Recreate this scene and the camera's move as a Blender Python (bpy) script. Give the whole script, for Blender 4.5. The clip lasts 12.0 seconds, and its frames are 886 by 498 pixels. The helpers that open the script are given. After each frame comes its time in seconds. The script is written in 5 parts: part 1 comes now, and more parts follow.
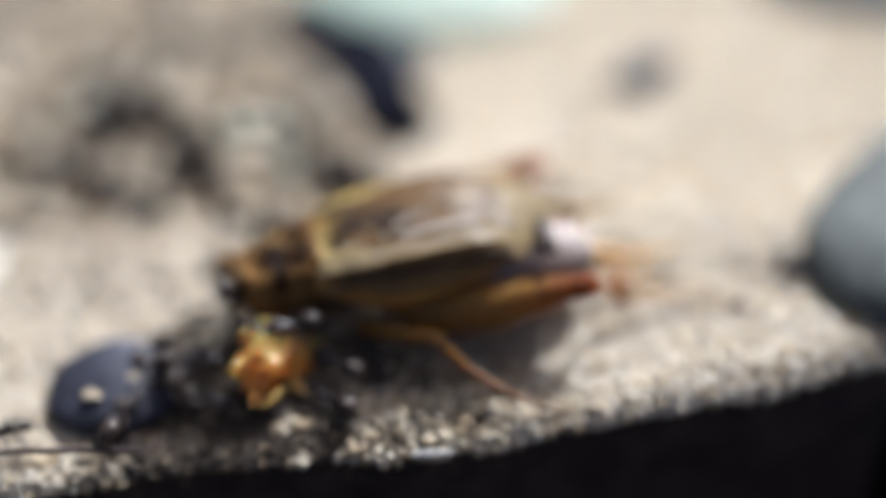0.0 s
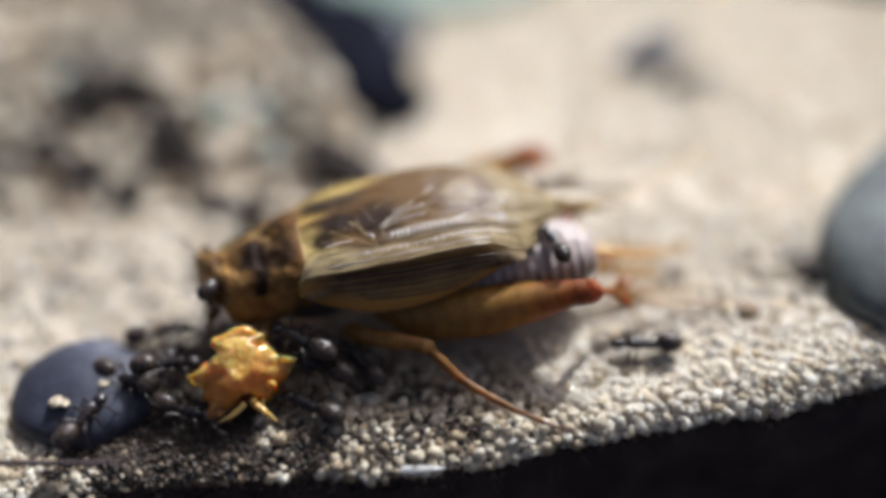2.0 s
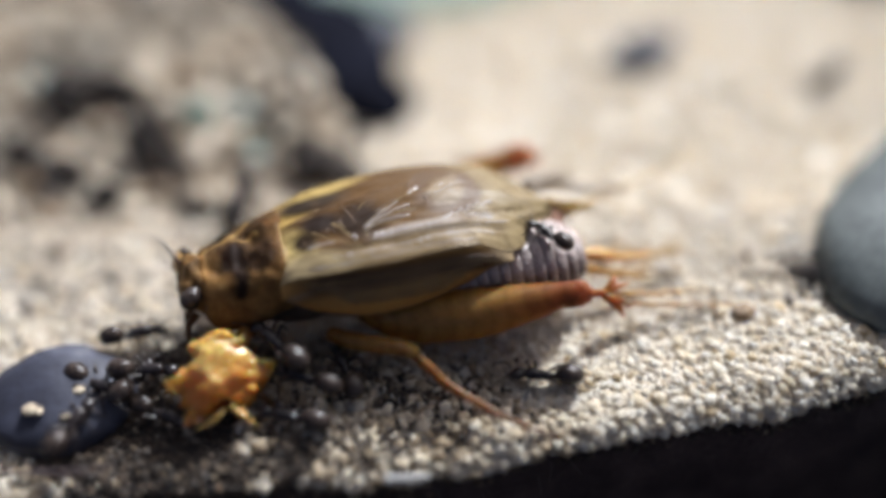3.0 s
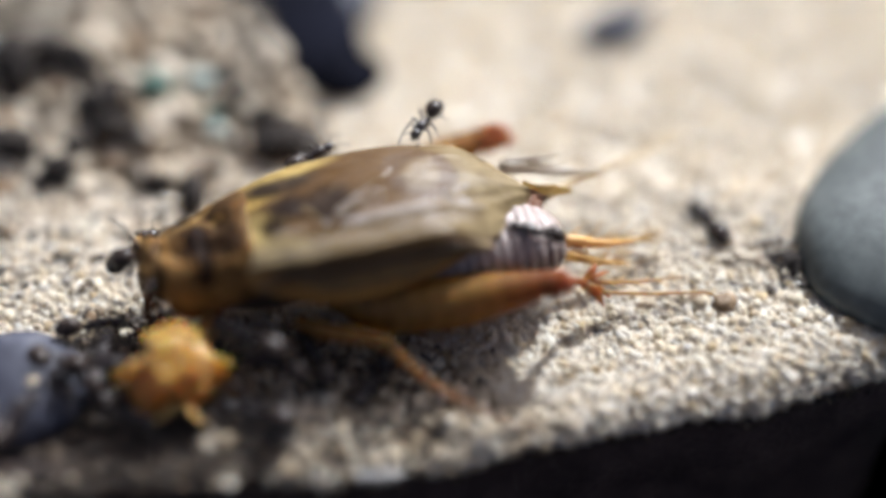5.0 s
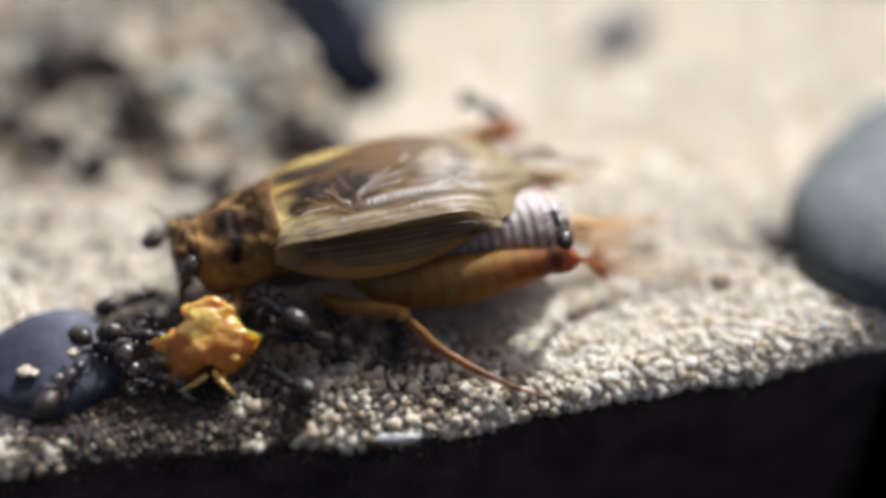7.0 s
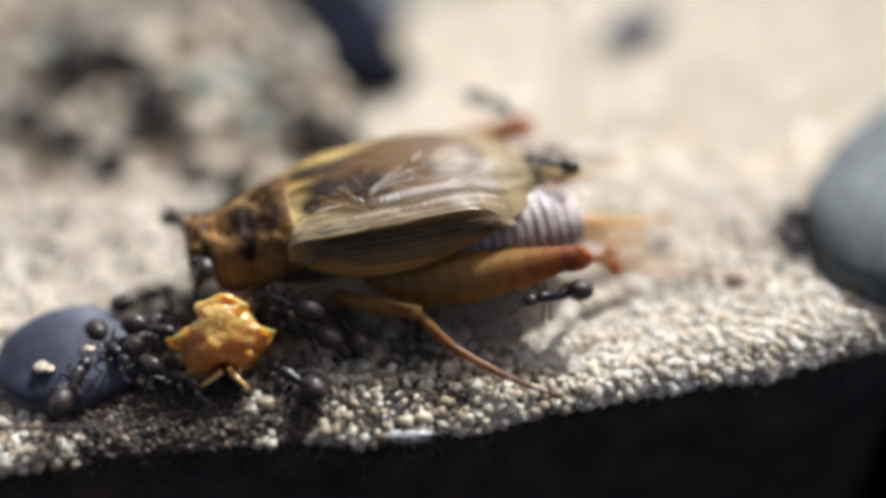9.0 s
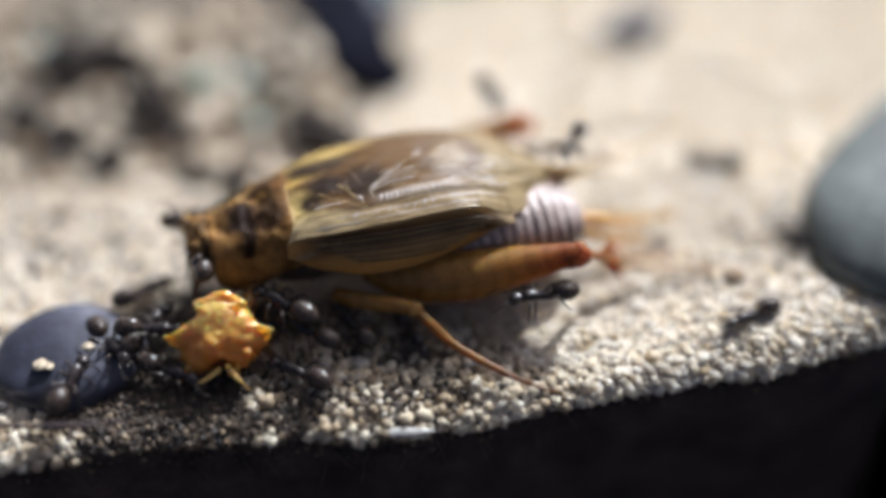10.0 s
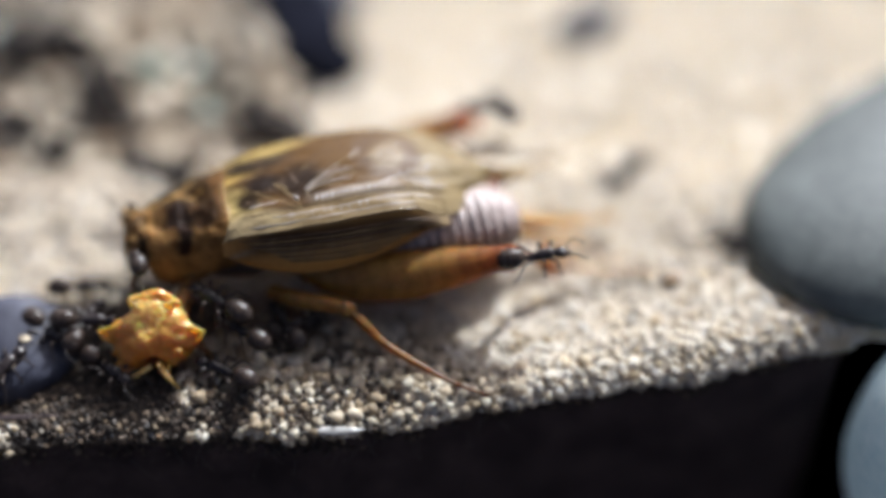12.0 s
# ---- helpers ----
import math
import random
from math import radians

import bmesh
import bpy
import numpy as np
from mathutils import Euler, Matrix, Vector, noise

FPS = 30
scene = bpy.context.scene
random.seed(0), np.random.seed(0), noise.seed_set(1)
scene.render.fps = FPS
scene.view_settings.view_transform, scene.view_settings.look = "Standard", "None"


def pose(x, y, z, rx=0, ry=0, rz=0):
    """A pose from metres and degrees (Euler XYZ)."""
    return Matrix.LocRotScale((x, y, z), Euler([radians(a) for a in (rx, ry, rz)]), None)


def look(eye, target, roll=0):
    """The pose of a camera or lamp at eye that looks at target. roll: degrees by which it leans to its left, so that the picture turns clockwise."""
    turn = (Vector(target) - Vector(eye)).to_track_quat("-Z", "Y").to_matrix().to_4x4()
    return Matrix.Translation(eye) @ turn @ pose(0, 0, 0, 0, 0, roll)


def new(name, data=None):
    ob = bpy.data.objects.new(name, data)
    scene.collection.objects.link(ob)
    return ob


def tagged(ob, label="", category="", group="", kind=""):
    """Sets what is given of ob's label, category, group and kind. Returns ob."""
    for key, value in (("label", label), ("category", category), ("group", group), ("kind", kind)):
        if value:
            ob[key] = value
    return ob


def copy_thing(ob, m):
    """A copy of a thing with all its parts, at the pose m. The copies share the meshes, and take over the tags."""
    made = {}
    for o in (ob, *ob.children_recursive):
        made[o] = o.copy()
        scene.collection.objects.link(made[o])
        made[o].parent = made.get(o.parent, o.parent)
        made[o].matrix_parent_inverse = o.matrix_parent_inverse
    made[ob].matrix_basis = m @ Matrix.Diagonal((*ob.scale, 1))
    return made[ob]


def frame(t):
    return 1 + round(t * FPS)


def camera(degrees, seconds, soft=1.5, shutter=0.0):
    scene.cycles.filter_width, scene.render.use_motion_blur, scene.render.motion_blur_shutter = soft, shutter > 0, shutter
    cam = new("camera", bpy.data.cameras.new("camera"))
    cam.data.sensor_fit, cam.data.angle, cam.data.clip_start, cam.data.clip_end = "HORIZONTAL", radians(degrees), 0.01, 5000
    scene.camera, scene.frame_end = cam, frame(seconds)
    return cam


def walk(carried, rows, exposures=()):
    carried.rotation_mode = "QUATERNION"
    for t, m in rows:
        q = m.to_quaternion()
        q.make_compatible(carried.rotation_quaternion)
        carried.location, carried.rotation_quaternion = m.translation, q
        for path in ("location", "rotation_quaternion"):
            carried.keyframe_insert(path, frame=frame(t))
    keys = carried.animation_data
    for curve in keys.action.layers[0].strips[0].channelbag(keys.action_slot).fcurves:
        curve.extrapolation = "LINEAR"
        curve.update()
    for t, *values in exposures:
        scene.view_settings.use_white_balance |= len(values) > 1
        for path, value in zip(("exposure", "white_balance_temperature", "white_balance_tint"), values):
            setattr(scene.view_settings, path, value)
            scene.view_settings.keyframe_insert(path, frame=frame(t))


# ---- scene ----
MM = 0.001
cam = camera(40.0, 12.0, soft=4.3, shutter=0.8)
cam.data.dof.use_dof = True
cam.data.dof.focus_distance = 0.0535
cam.data.dof.aperture_fstop = 5.6


def at(x, y, z, rx=0, ry=0, rz=0):
    """A pose from millimetres and degrees."""
    return pose(x * MM, y * MM, z * MM, rx, ry, rz)


# seconds, then x, y, z in mm, yaw, pitch and roll of the hand-held camera
walk(cam, [(t, at(x, y, z, 90 + p, r, w)) for t, x, y, z, w, p, r in (
    (0, 1.412, -41.243, 44.415, 1.782, -42.789, 3.574),
    (0.5, 1.127, -40.085, 43.703, 1.876, -43.085, 3.348),
    (1, 0.680, -38.322, 43.958, 1.761, -44.531, 2.814),
    (1.5, 1.032, -37.267, 43.980, 2.014, -45.274, 2.917),
    (2, 1.450, -36.792, 43.518, 2.149, -45.201, 3.047),
    (2.5, 1.814, -36.254, 43.008, 2.158, -45.183, 3.206),
    (3, 1.726, -35.908, 42.172, 1.825, -44.812, 2.981),
    (5, 0.124, -33.412, 41.488, 0.260, -46.920, 0.550),
    (5.5, 0.102, -34.883, 40.914, -0.131, -45.633, 0.432),
    (6, 0.222, -36.613, 41.164, -0.203, -44.826, 0.915),
    (6.5, 0.000, -37.495, 41.995, -0.000, -45.000, 0.999),
    (7, -0.090, -38.016, 42.097, 0.325, -44.785, 1.046),
    (9, 0.483, -37.872, 42.413, 1.256, -45.213, 1.799),
    (9.5, 0.363, -37.974, 42.281, 1.098, -45.111, 1.765),
    (10, 0.241, -37.950, 42.286, 1.019, -45.196, 1.664),
    (10.5, 0.233, -37.973, 42.340, 1.036, -45.297, 1.626),
    (11, -0.127, -37.685, 42.219, 1.101, -45.424, 1.519),
    (11.5, 0.337, -37.497, 42.060, 1.895, -45.473, 1.641),
    (11.7, 0.396, -37.484, 42.095, 1.896, -45.505, 1.627),
    (11.8, 1.372, -37.267, 42.670, 1.916, -46.026, 1.394),
    (11.9, 3.087, -36.885, 43.680, 1.951, -46.942, 0.985),
    (12, 3.294, -36.839, 43.802, 1.955, -47.053, 0.936),
)], exposures=((0, 0.24, 5850, 8), (0.5, 0.37, 5850, 8), (1, 0.37, 5850, 8), (1.5, 0.06, 5850, 8), (2, 0.18, 5850, 8), (3, 0.20, 5850, 8), (5, 0.23, 5850, 8), (6, 0.29, 5850, 8), (7, 0.34, 5850, 8), (12, 0.34, 5850, 8)))

# ---- light ----
SUN = Vector((0.34, 0.66, 0.67)).normalized()
world = bpy.data.worlds.new("sky")
scene.world = world
world.use_nodes = True
sky = world.node_tree.nodes.new("ShaderNodeTexSky")
sky.sky_type, sky.sun_disc = "NISHITA", False
sky.air_density, sky.dust_density, sky.ozone_density = 0.25, 6.0, 0.1
sky.sun_elevation, sky.sun_rotation = math.asin(SUN.z), math.atan2(SUN.x, SUN.y)
background = world.node_tree.nodes["Background"]
background.inputs["Strength"].default_value = 0.125
world.node_tree.links.new(sky.outputs["Color"], background.inputs["Color"])
sun = new("sun", bpy.data.lights.new("sun", "SUN"))
sun.data.energy, sun.data.angle, sun.data.color = 5.0, radians(0.53), (1.0, 0.985, 0.965)
sun.matrix_world = look(SUN * 2.0, (0, 0, 0))


# ---- materials ----
def nodes_of(name):
    m = bpy.data.materials.new(name)
    m.use_nodes = True
    return m, m.node_tree.nodes, m.node_tree.links, m.node_tree.nodes["Principled BSDF"]


def ramp_node(ns, stops):
    r = ns.new("ShaderNodeValToRGB")
    while len(r.color_ramp.elements) < len(stops):
        r.color_ramp.elements.new(0.5)
    for el, (p, c) in zip(r.color_ramp.elements, stops):
        el.position, el.color = p, (*c, 1)
    return r


def surface(name, stops, scale, rough=(0.4, 0.6), bump=0.3, fine=6.0, metal=0.0, coat=0.0, sub=0.0, subcol=None, trans=0.0, spec=0.5, island=False, attr="", dist=0.00006, glow=0.0, deep=0.0009, mottle=0.45):
    """A mottled surface: colours by a coarse noise (or by island), a finer grain over it, relief and uneven gloss. scale: marks per mm."""
    m, ns, ls, bsdf = nodes_of(name)
    co = ns.new("ShaderNodeTexCoord")
    big, small = ns.new("ShaderNodeTexNoise"), ns.new("ShaderNodeTexNoise")
    for n, s in ((big, scale), (small, scale * fine)):
        n.inputs["Scale"].default_value = s * 1000
        n.inputs["Detail"].default_value = 5
        ls.new(co.outputs["Object"], n.inputs["Vector"])
    if attr:
        src = ns.new("ShaderNodeAttribute")
        src.attribute_name = attr
        col = src.outputs["Color"]
    else:
        r = ramp_node(ns, stops)
        if island:
            geo = ns.new("ShaderNodeNewGeometry")
            ls.new(geo.outputs["Random Per Island"], r.inputs["Fac"])
        else:
            ls.new(big.outputs["Fac"], r.inputs["Fac"])
        col = r.outputs["Color"]
    shade = ns.new("ShaderNodeMixRGB")
    shade.blend_type = "OVERLAY"
    shade.inputs["Fac"].default_value = mottle
    ls.new(col, shade.inputs["Color1"])
    ls.new(small.outputs["Fac"], shade.inputs["Color2"])
    ls.new(shade.outputs["Color"], bsdf.inputs["Base Color"])
    mr = ns.new("ShaderNodeMapRange")
    mr.inputs["To Min"].default_value, mr.inputs["To Max"].default_value = rough
    ls.new(big.outputs["Fac"], mr.inputs["Value"])
    ls.new(mr.outputs["Result"], bsdf.inputs["Roughness"])
    b = ns.new("ShaderNodeBump")
    b.inputs["Strength"].default_value, b.inputs["Distance"].default_value = bump, dist
    ls.new(small.outputs["Fac"], b.inputs["Height"])
    ls.new(b.outputs["Normal"], bsdf.inputs["Normal"])
    bsdf.inputs["Metallic"].default_value = metal
    bsdf.inputs["Coat Weight"].default_value = coat
    bsdf.inputs["Coat Roughness"].default_value = 0.12
    bsdf.inputs["Specular IOR Level"].default_value = spec
    bsdf.inputs["Transmission Weight"].default_value = trans
    if sub:
        bsdf.inputs["Subsurface Weight"].default_value = sub
        bsdf.inputs["Subsurface Radius"].default_value = subcol or (1.0, 0.5, 0.2)
        bsdf.inputs["Subsurface Scale"].default_value = deep
    if glow:
        # thin or glassy stuff: part of the light goes through to the other side
        thin, mix = ns.new("ShaderNodeBsdfTranslucent"), ns.new("ShaderNodeMixShader")
        mix.inputs["Fac"].default_value = glow
        ls.new(shade.outputs["Color"], thin.inputs["Color"])
        ls.new(bsdf.outputs["BSDF"], mix.inputs[1])
        ls.new(thin.outputs["BSDF"], mix.inputs[2])
        ls.new(mix.outputs["Shader"], ns["Material Output"].inputs["Surface"])
    return m


SAND_GRAIN = surface("quartz_sand_grain", [(0.0, (0.80, 0.695, 0.525)), (0.25, (0.88, 0.80, 0.655)), (0.6, (0.92, 0.875, 0.775)), (0.90, (0.83, 0.735, 0.565)), (0.975, (0.66, 0.52, 0.31)), (0.993, (0.50, 0.41, 0.31)), (1.0, (0.26, 0.21, 0.17))], 1.2, (0.6, 0.85), 0.2, island=True, sub=0.5, subcol=(1.0, 0.9, 0.7), deep=0.0005, spec=0.15, glow=0.46)
STAINED_SAND = surface("soil_stained_sand", [(0.0, (0.31, 0.235, 0.15)), (0.35, (0.53, 0.43, 0.30)), (0.75, (0.72, 0.63, 0.48)), (1.0, (0.85, 0.77, 0.62))], 1.2, (0.5, 0.75), 0.2, island=True, sub=0.3, subcol=(1.0, 0.85, 0.6), deep=0.0004, spec=0.25, glow=0.3)
SAND_BED = surface("packed_sand_bed", [(0.3, (0.75, 0.68, 0.56)), (0.55, (0.81, 0.75, 0.645)), (0.75, (0.85, 0.80, 0.71))], 0.35, (0.7, 0.95), 0.8, 9, dist=0.0002)
GRIT = surface("mixed_stone_grit", [(0.0, (0.030, 0.024, 0.020)), (0.12, (0.10, 0.078, 0.055)), (0.22, (0.30, 0.23, 0.155)), (0.40, (0.50, 0.42, 0.305)), (0.66, (0.66, 0.585, 0.465)), (0.80, (0.45, 0.36, 0.245)), (0.89, (0.25, 0.22, 0.185)), (0.95, (0.060, 0.048, 0.040)), (1.0, (0.34, 0.21, 0.10))], 0.9, (0.45, 0.8), 0.6, island=True)
ROCK = surface("gritty_conglomerate", [(0.25, (0.062, 0.048, 0.037)), (0.40, (0.29, 0.225, 0.155)), (0.55, (0.53, 0.45, 0.325)), (0.8, (0.70, 0.62, 0.48))], 0.30, (0.6, 0.9), 0.9, 5, dist=0.0003)
GREEN = surface("green_grit", [(0.3, (0.030, 0.085, 0.062)), (0.7, (0.090, 0.165, 0.125))], 0.7, (0.4, 0.7), 0.4)
MINT = surface("pale_mint_grit", [(0.3, (0.42, 0.55, 0.49)), (0.7, (0.62, 0.72, 0.66))], 0.7, (0.3, 0.6), 0.4)
# soil colour that also holds the shade round the cricket and the torn piece
SOIL_SHADE = surface("dark_soil_and_shade", [(0.0, (0.016, 0.011, 0.008)), (0.45, (0.038, 0.026, 0.017)), (0.78, (0.075, 0.050, 0.031)), (0.94, (0.13, 0.092, 0.058)), (1.0, (0.30, 0.23, 0.145))], 1.2, (0.5, 0.75), 0.5, island=True)
DARK_GRIT = surface("dark_brown_grit", [(0.3, (0.012, 0.010, 0.010)), (0.55, (0.040, 0.034, 0.030)), (0.75, (0.13, 0.105, 0.08))], 0.8, (0.75, 0.95), 0.8, 5, dist=0.0002, spec=0.1)
# slate, blackened for the shade in the hollow beside the gritty stone
SLATE_SHADE = surface("dark_slate_and_shade", [(0.3, (0.004, 0.004, 0.006)), (0.7, (0.012, 0.013, 0.021))], 0.4, (0.85, 1.0), 0.4, spec=0.02)
DARK_PEBBLE = surface("dark_grey_pebble", [(0.3, (0.012, 0.013, 0.024)), (0.5, (0.024, 0.026, 0.044)), (0.66, (0.052, 0.055, 0.080)), (0.78, (0.14, 0.14, 0.155))], 0.45, (0.5, 0.75), 0.5, 6)
BLUE_PEBBLE = surface("blue_grey_pebble", [(0.25, (0.044, 0.053, 0.052)), (0.5, (0.086, 0.099, 0.096)), (0.75, (0.16, 0.175, 0.168))], 0.20, (0.5, 0.75), 0.3, 8)
PALE_BLUE = surface("pale_blue_stone", [(0.3, (0.66, 0.76, 0.80)), (0.7, (0.82, 0.88, 0.89))], 0.2, (0.3, 0.5), 0.2, 8, glow=0.5)
PALE_GREEN = surface("pale_green_stone", [(0.3, (0.62, 0.80, 0.70)), (0.7, (0.82, 0.91, 0.84))], 0.15, (0.3, 0.5), 0.2, 8, glow=0.5)
PALE_GREY = surface("pale_grey_stone", [(0.3, (0.36, 0.39, 0.41)), (0.7, (0.60, 0.61, 0.60))], 0.15, (0.5, 0.7), 0.2, 8)
# near black: the shade on the ledge front is put into the colour
LEDGE_SHADE = surface("ledge_front_shade", [(0.3, (0.028, 0.020, 0.020)), (0.7, (0.075, 0.053, 0.050))], 0.5, (0.75, 0.95), 0.7, 8, spec=0.2, dist=0.0002)
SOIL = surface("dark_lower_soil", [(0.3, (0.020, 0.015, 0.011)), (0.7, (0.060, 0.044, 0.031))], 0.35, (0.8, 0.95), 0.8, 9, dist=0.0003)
TWIG = surface("dark_purple_brown_twig", [(0.3, (0.022, 0.012, 0.014)), (0.7, (0.055, 0.034, 0.038))], 1.5, (0.45, 0.65), 0.4)
FLAKE = surface("pale_mica_flake", [(0.3, (0.60, 0.58, 0.54)), (0.7, (0.80, 0.78, 0.74))], 0.9, (0.06, 0.2), 0.3, trans=0.25, coat=0.6)
FIBRE = surface("pale_fibre", [(0.3, (0.05, 0.04, 0.036)), (0.7, (0.11, 0.085, 0.078))], 1.5, (0.4, 0.6), 0.2)
ANT = surface("black_ant_cuticle", [(0.3, (0.014, 0.011, 0.012)), (0.7, (0.034, 0.026, 0.025))], 2.5, (0.2, 0.34), 0.35, 8, spec=0.4, dist=0.00002)
GASTER = surface("dark_brown_gaster", [(0.3, (0.020, 0.014, 0.012)), (0.7, (0.055, 0.038, 0.029))], 2.5, (0.18, 0.3), 0.5, 9, spec=0.4, dist=0.00003)
ANT_LEG = surface("dark_brown_ant_leg", [(0.3, (0.014, 0.010, 0.009)), (0.7, (0.040, 0.026, 0.020))], 2.5, (0.3, 0.45), 0.2)
WING = surface("amber_brown_wing", [], 1.1, (0.34, 0.50), 0.75, 4, spec=0.24, glow=0.22, attr="tint", dist=0.00004, mottle=0.2)
WING_SIDE = surface("brown_wing_side", [], 1.1, (0.45, 0.6), 0.5, 5, spec=0.10, glow=0.45, attr="tint", dist=0.00004, mottle=0.25)
PRONOTUM = surface("amber_pronotum", [], 0.9, (0.5, 0.7), 0.6, 6, glow=0.2, sub=0.2, spec=0.08, attr="tint", dist=0.00005)
VEIN = surface("amber_wing_vein", [(0.3, (0.20, 0.135, 0.060)), (0.7, (0.34, 0.25, 0.135))], 1.5, (0.14, 0.28), 0.3, coat=0.15, glow=0.3)
# glints on the ribs and bars are put into this pale colour
VEIN_GLINT = surface("pale_vein_glint", [(0.3, (0.40, 0.35, 0.31)), (0.7, (0.60, 0.55, 0.52))], 1.5, (0.08, 0.2), 0.3, coat=0.6, glow=0.35)
DARK_VEIN = surface("dark_wing_vein", [(0.3, (0.055, 0.032, 0.017)), (0.7, (0.13, 0.080, 0.045))], 1.5, (0.3, 0.45), 0.3, spec=0.25)
ABDOMEN = surface("greyish_abdomen", [], 0.9, (0.20, 0.38), 0.9, 6, coat=0.15, sub=0.15, subcol=(1.0, 0.6, 0.5), attr="tint", dist=0.0001)
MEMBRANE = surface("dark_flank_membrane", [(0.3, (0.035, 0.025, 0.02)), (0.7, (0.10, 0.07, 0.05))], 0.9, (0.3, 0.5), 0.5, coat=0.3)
ROOT = surface("reddish_hind_wing_root", [(0.3, (0.075, 0.032, 0.016)), (0.7, (0.20, 0.092, 0.048))], 1.2, (0.45, 0.65), 0.6, spec=0.25)
CLOT = surface("brown_clot", [(0.3, (0.16, 0.10, 0.05)), (0.7, (0.32, 0.22, 0.12))], 1.2, (0.5, 0.7), 0.6)
LEG = surface("amber_leg", [], 1.0, (0.24, 0.42), 0.45, 6, coat=0.08, sub=0.6, subcol=(1.0, 0.45, 0.12), glow=0.55, attr="tint", dist=0.00004)
TAIL = surface("pale_amber_bristle", [(0.3, (0.60, 0.33, 0.085)), (0.7, (0.74, 0.50, 0.19))], 1.2, (0.3, 0.5), 0.3, sub=0.3, glow=0.3)
STRAW = surface("straw_coloured_cercus", [(0.3, (0.42, 0.29, 0.11)), (0.7, (0.56, 0.42, 0.20))], 1.2, (0.3, 0.5), 0.3, sub=0.2)
SKIN = surface("clear_wing_skin", [(0.3, (0.62, 0.55, 0.45)), (0.7, (0.84, 0.79, 0.72))], 1.0, (0.14, 0.3), 0.5, spec=0.4, glow=0.6)
FLESH = surface("orange_flesh", [], 1.1, (0.22, 0.42), 0.4, 4, coat=0.5, sub=0.8, subcol=(1.0, 0.42, 0.08), attr="tint", glow=0.25, dist=0.00012)
IVORY = surface("amber_jaw", [(0.3, (0.62, 0.34, 0.08)), (0.7, (0.78, 0.52, 0.18))], 1.4, (0.15, 0.3), 0.3, coat=0.4, sub=0.25)
EYE = surface("dark_compound_eye", [(0.3, (0.012, 0.008, 0.007)), (0.7, (0.05, 0.03, 0.02))], 2.5, (0.15, 0.3), 0.3, coat=0.4)


# ---- mesh tools: all of them take millimetres ----
def part(name, bm, material, parent=None, label="", tint=None, hub=(0, 0, 0)):
    """Links a bmesh in mm as one smooth mesh object, under its thing or part. tint: a colour for each vertex by its place in mm. hub: the place of its origin."""
    data = bpy.data.meshes.new(name)
    hub = Vector(hub)
    bmesh.ops.recalc_face_normals(bm, faces=bm.faces)
    for f in bm.faces:
        f.smooth = True
    places = [v.co.copy() for v in bm.verts]
    for v in bm.verts:
        v.co = (v.co - hub) * MM
    bm.to_mesh(data)
    bm.free()
    data.materials.append(material)
    if tint:
        layer = data.color_attributes.new("tint", "FLOAT_COLOR", "POINT")
        for i, p in enumerate(places):
            layer.data[i].color = (*tint(p), 1)
    ob = new(name, data)
    if parent:
        ob.parent = parent
    ob.location = hub * MM
    if label:
        tagged(ob, label)
    return ob


def thing(name, m, label, category, group="", kind=""):
    ob = new(name)
    ob.empty_display_size = 0.002
    ob.matrix_basis = m
    return tagged(ob, label, category, group, kind)


def structure(name, bm, material, label=""):
    return tagged(part(name, bm, material, None), label, "", "", "structure")


def loft(rings, close=True, caps=True):
    bm = bmesh.new()
    rows = [[bm.verts.new(p) for p in ring] for ring in rings]
    n = len(rows[0])
    for a, b in zip(rows, rows[1:]):
        for i in range(n if close else n - 1):
            j = (i + 1) % n
            bm.faces.new((a[i], a[j], b[j], b[i]))
    if caps:
        bm.faces.new(rows[0])
        bm.faces.new(rows[-1])
    return bm


def tube(points, radii, n=8, squash=1.0):
    """A tapered limb through points; squash flattens it along the up axis."""
    pts = [Vector(p) for p in points]
    rings = []
    for i, p in enumerate(pts):
        d = (pts[min(i + 1, len(pts) - 1)] - pts[max(i - 1, 0)]).normalized()
        side = d.cross(Vector((0, 0, 1)))
        side = side.normalized() if side.length > 1e-4 else Vector((1, 0, 0))
        up = side.cross(d).normalized()
        r = radii[min(i, len(radii) - 1)]
        rings.append([p + r * (math.cos(a) * side + squash * math.sin(a) * up) for a in (2 * math.pi * k / n for k in range(n))])
    return loft(rings)


def smooth_path(points, steps=5):
    """A Catmull-Rom path through points."""
    pts = [Vector(p) for p in points]
    pts = [2 * pts[0] - pts[1]] + pts + [2 * pts[-1] - pts[-2]]
    out = []
    for a, b, c, d in zip(pts, pts[1:], pts[2:], pts[3:]):
        for k in range(steps):
            t = k / steps
            out.append(0.5 * (2 * b + (c - a) * t + (2 * a - 5 * b + 4 * c - d) * t * t + (3 * b - a - 3 * c + d) * t ** 3))
    return out + [pts[-2]]


def limb(points, radii, n=8, steps=5, squash=1.0):
    path = smooth_path(points, steps)
    k = len(points) - 1
    rs = []
    for i in range(len(path)):
        s = i / (len(path) - 1) * k
        a = min(int(s), k - 1)
        rs.append(radii[a] + (radii[a + 1] - radii[a]) * (s - a))
    return tube(path, rs, n, squash)


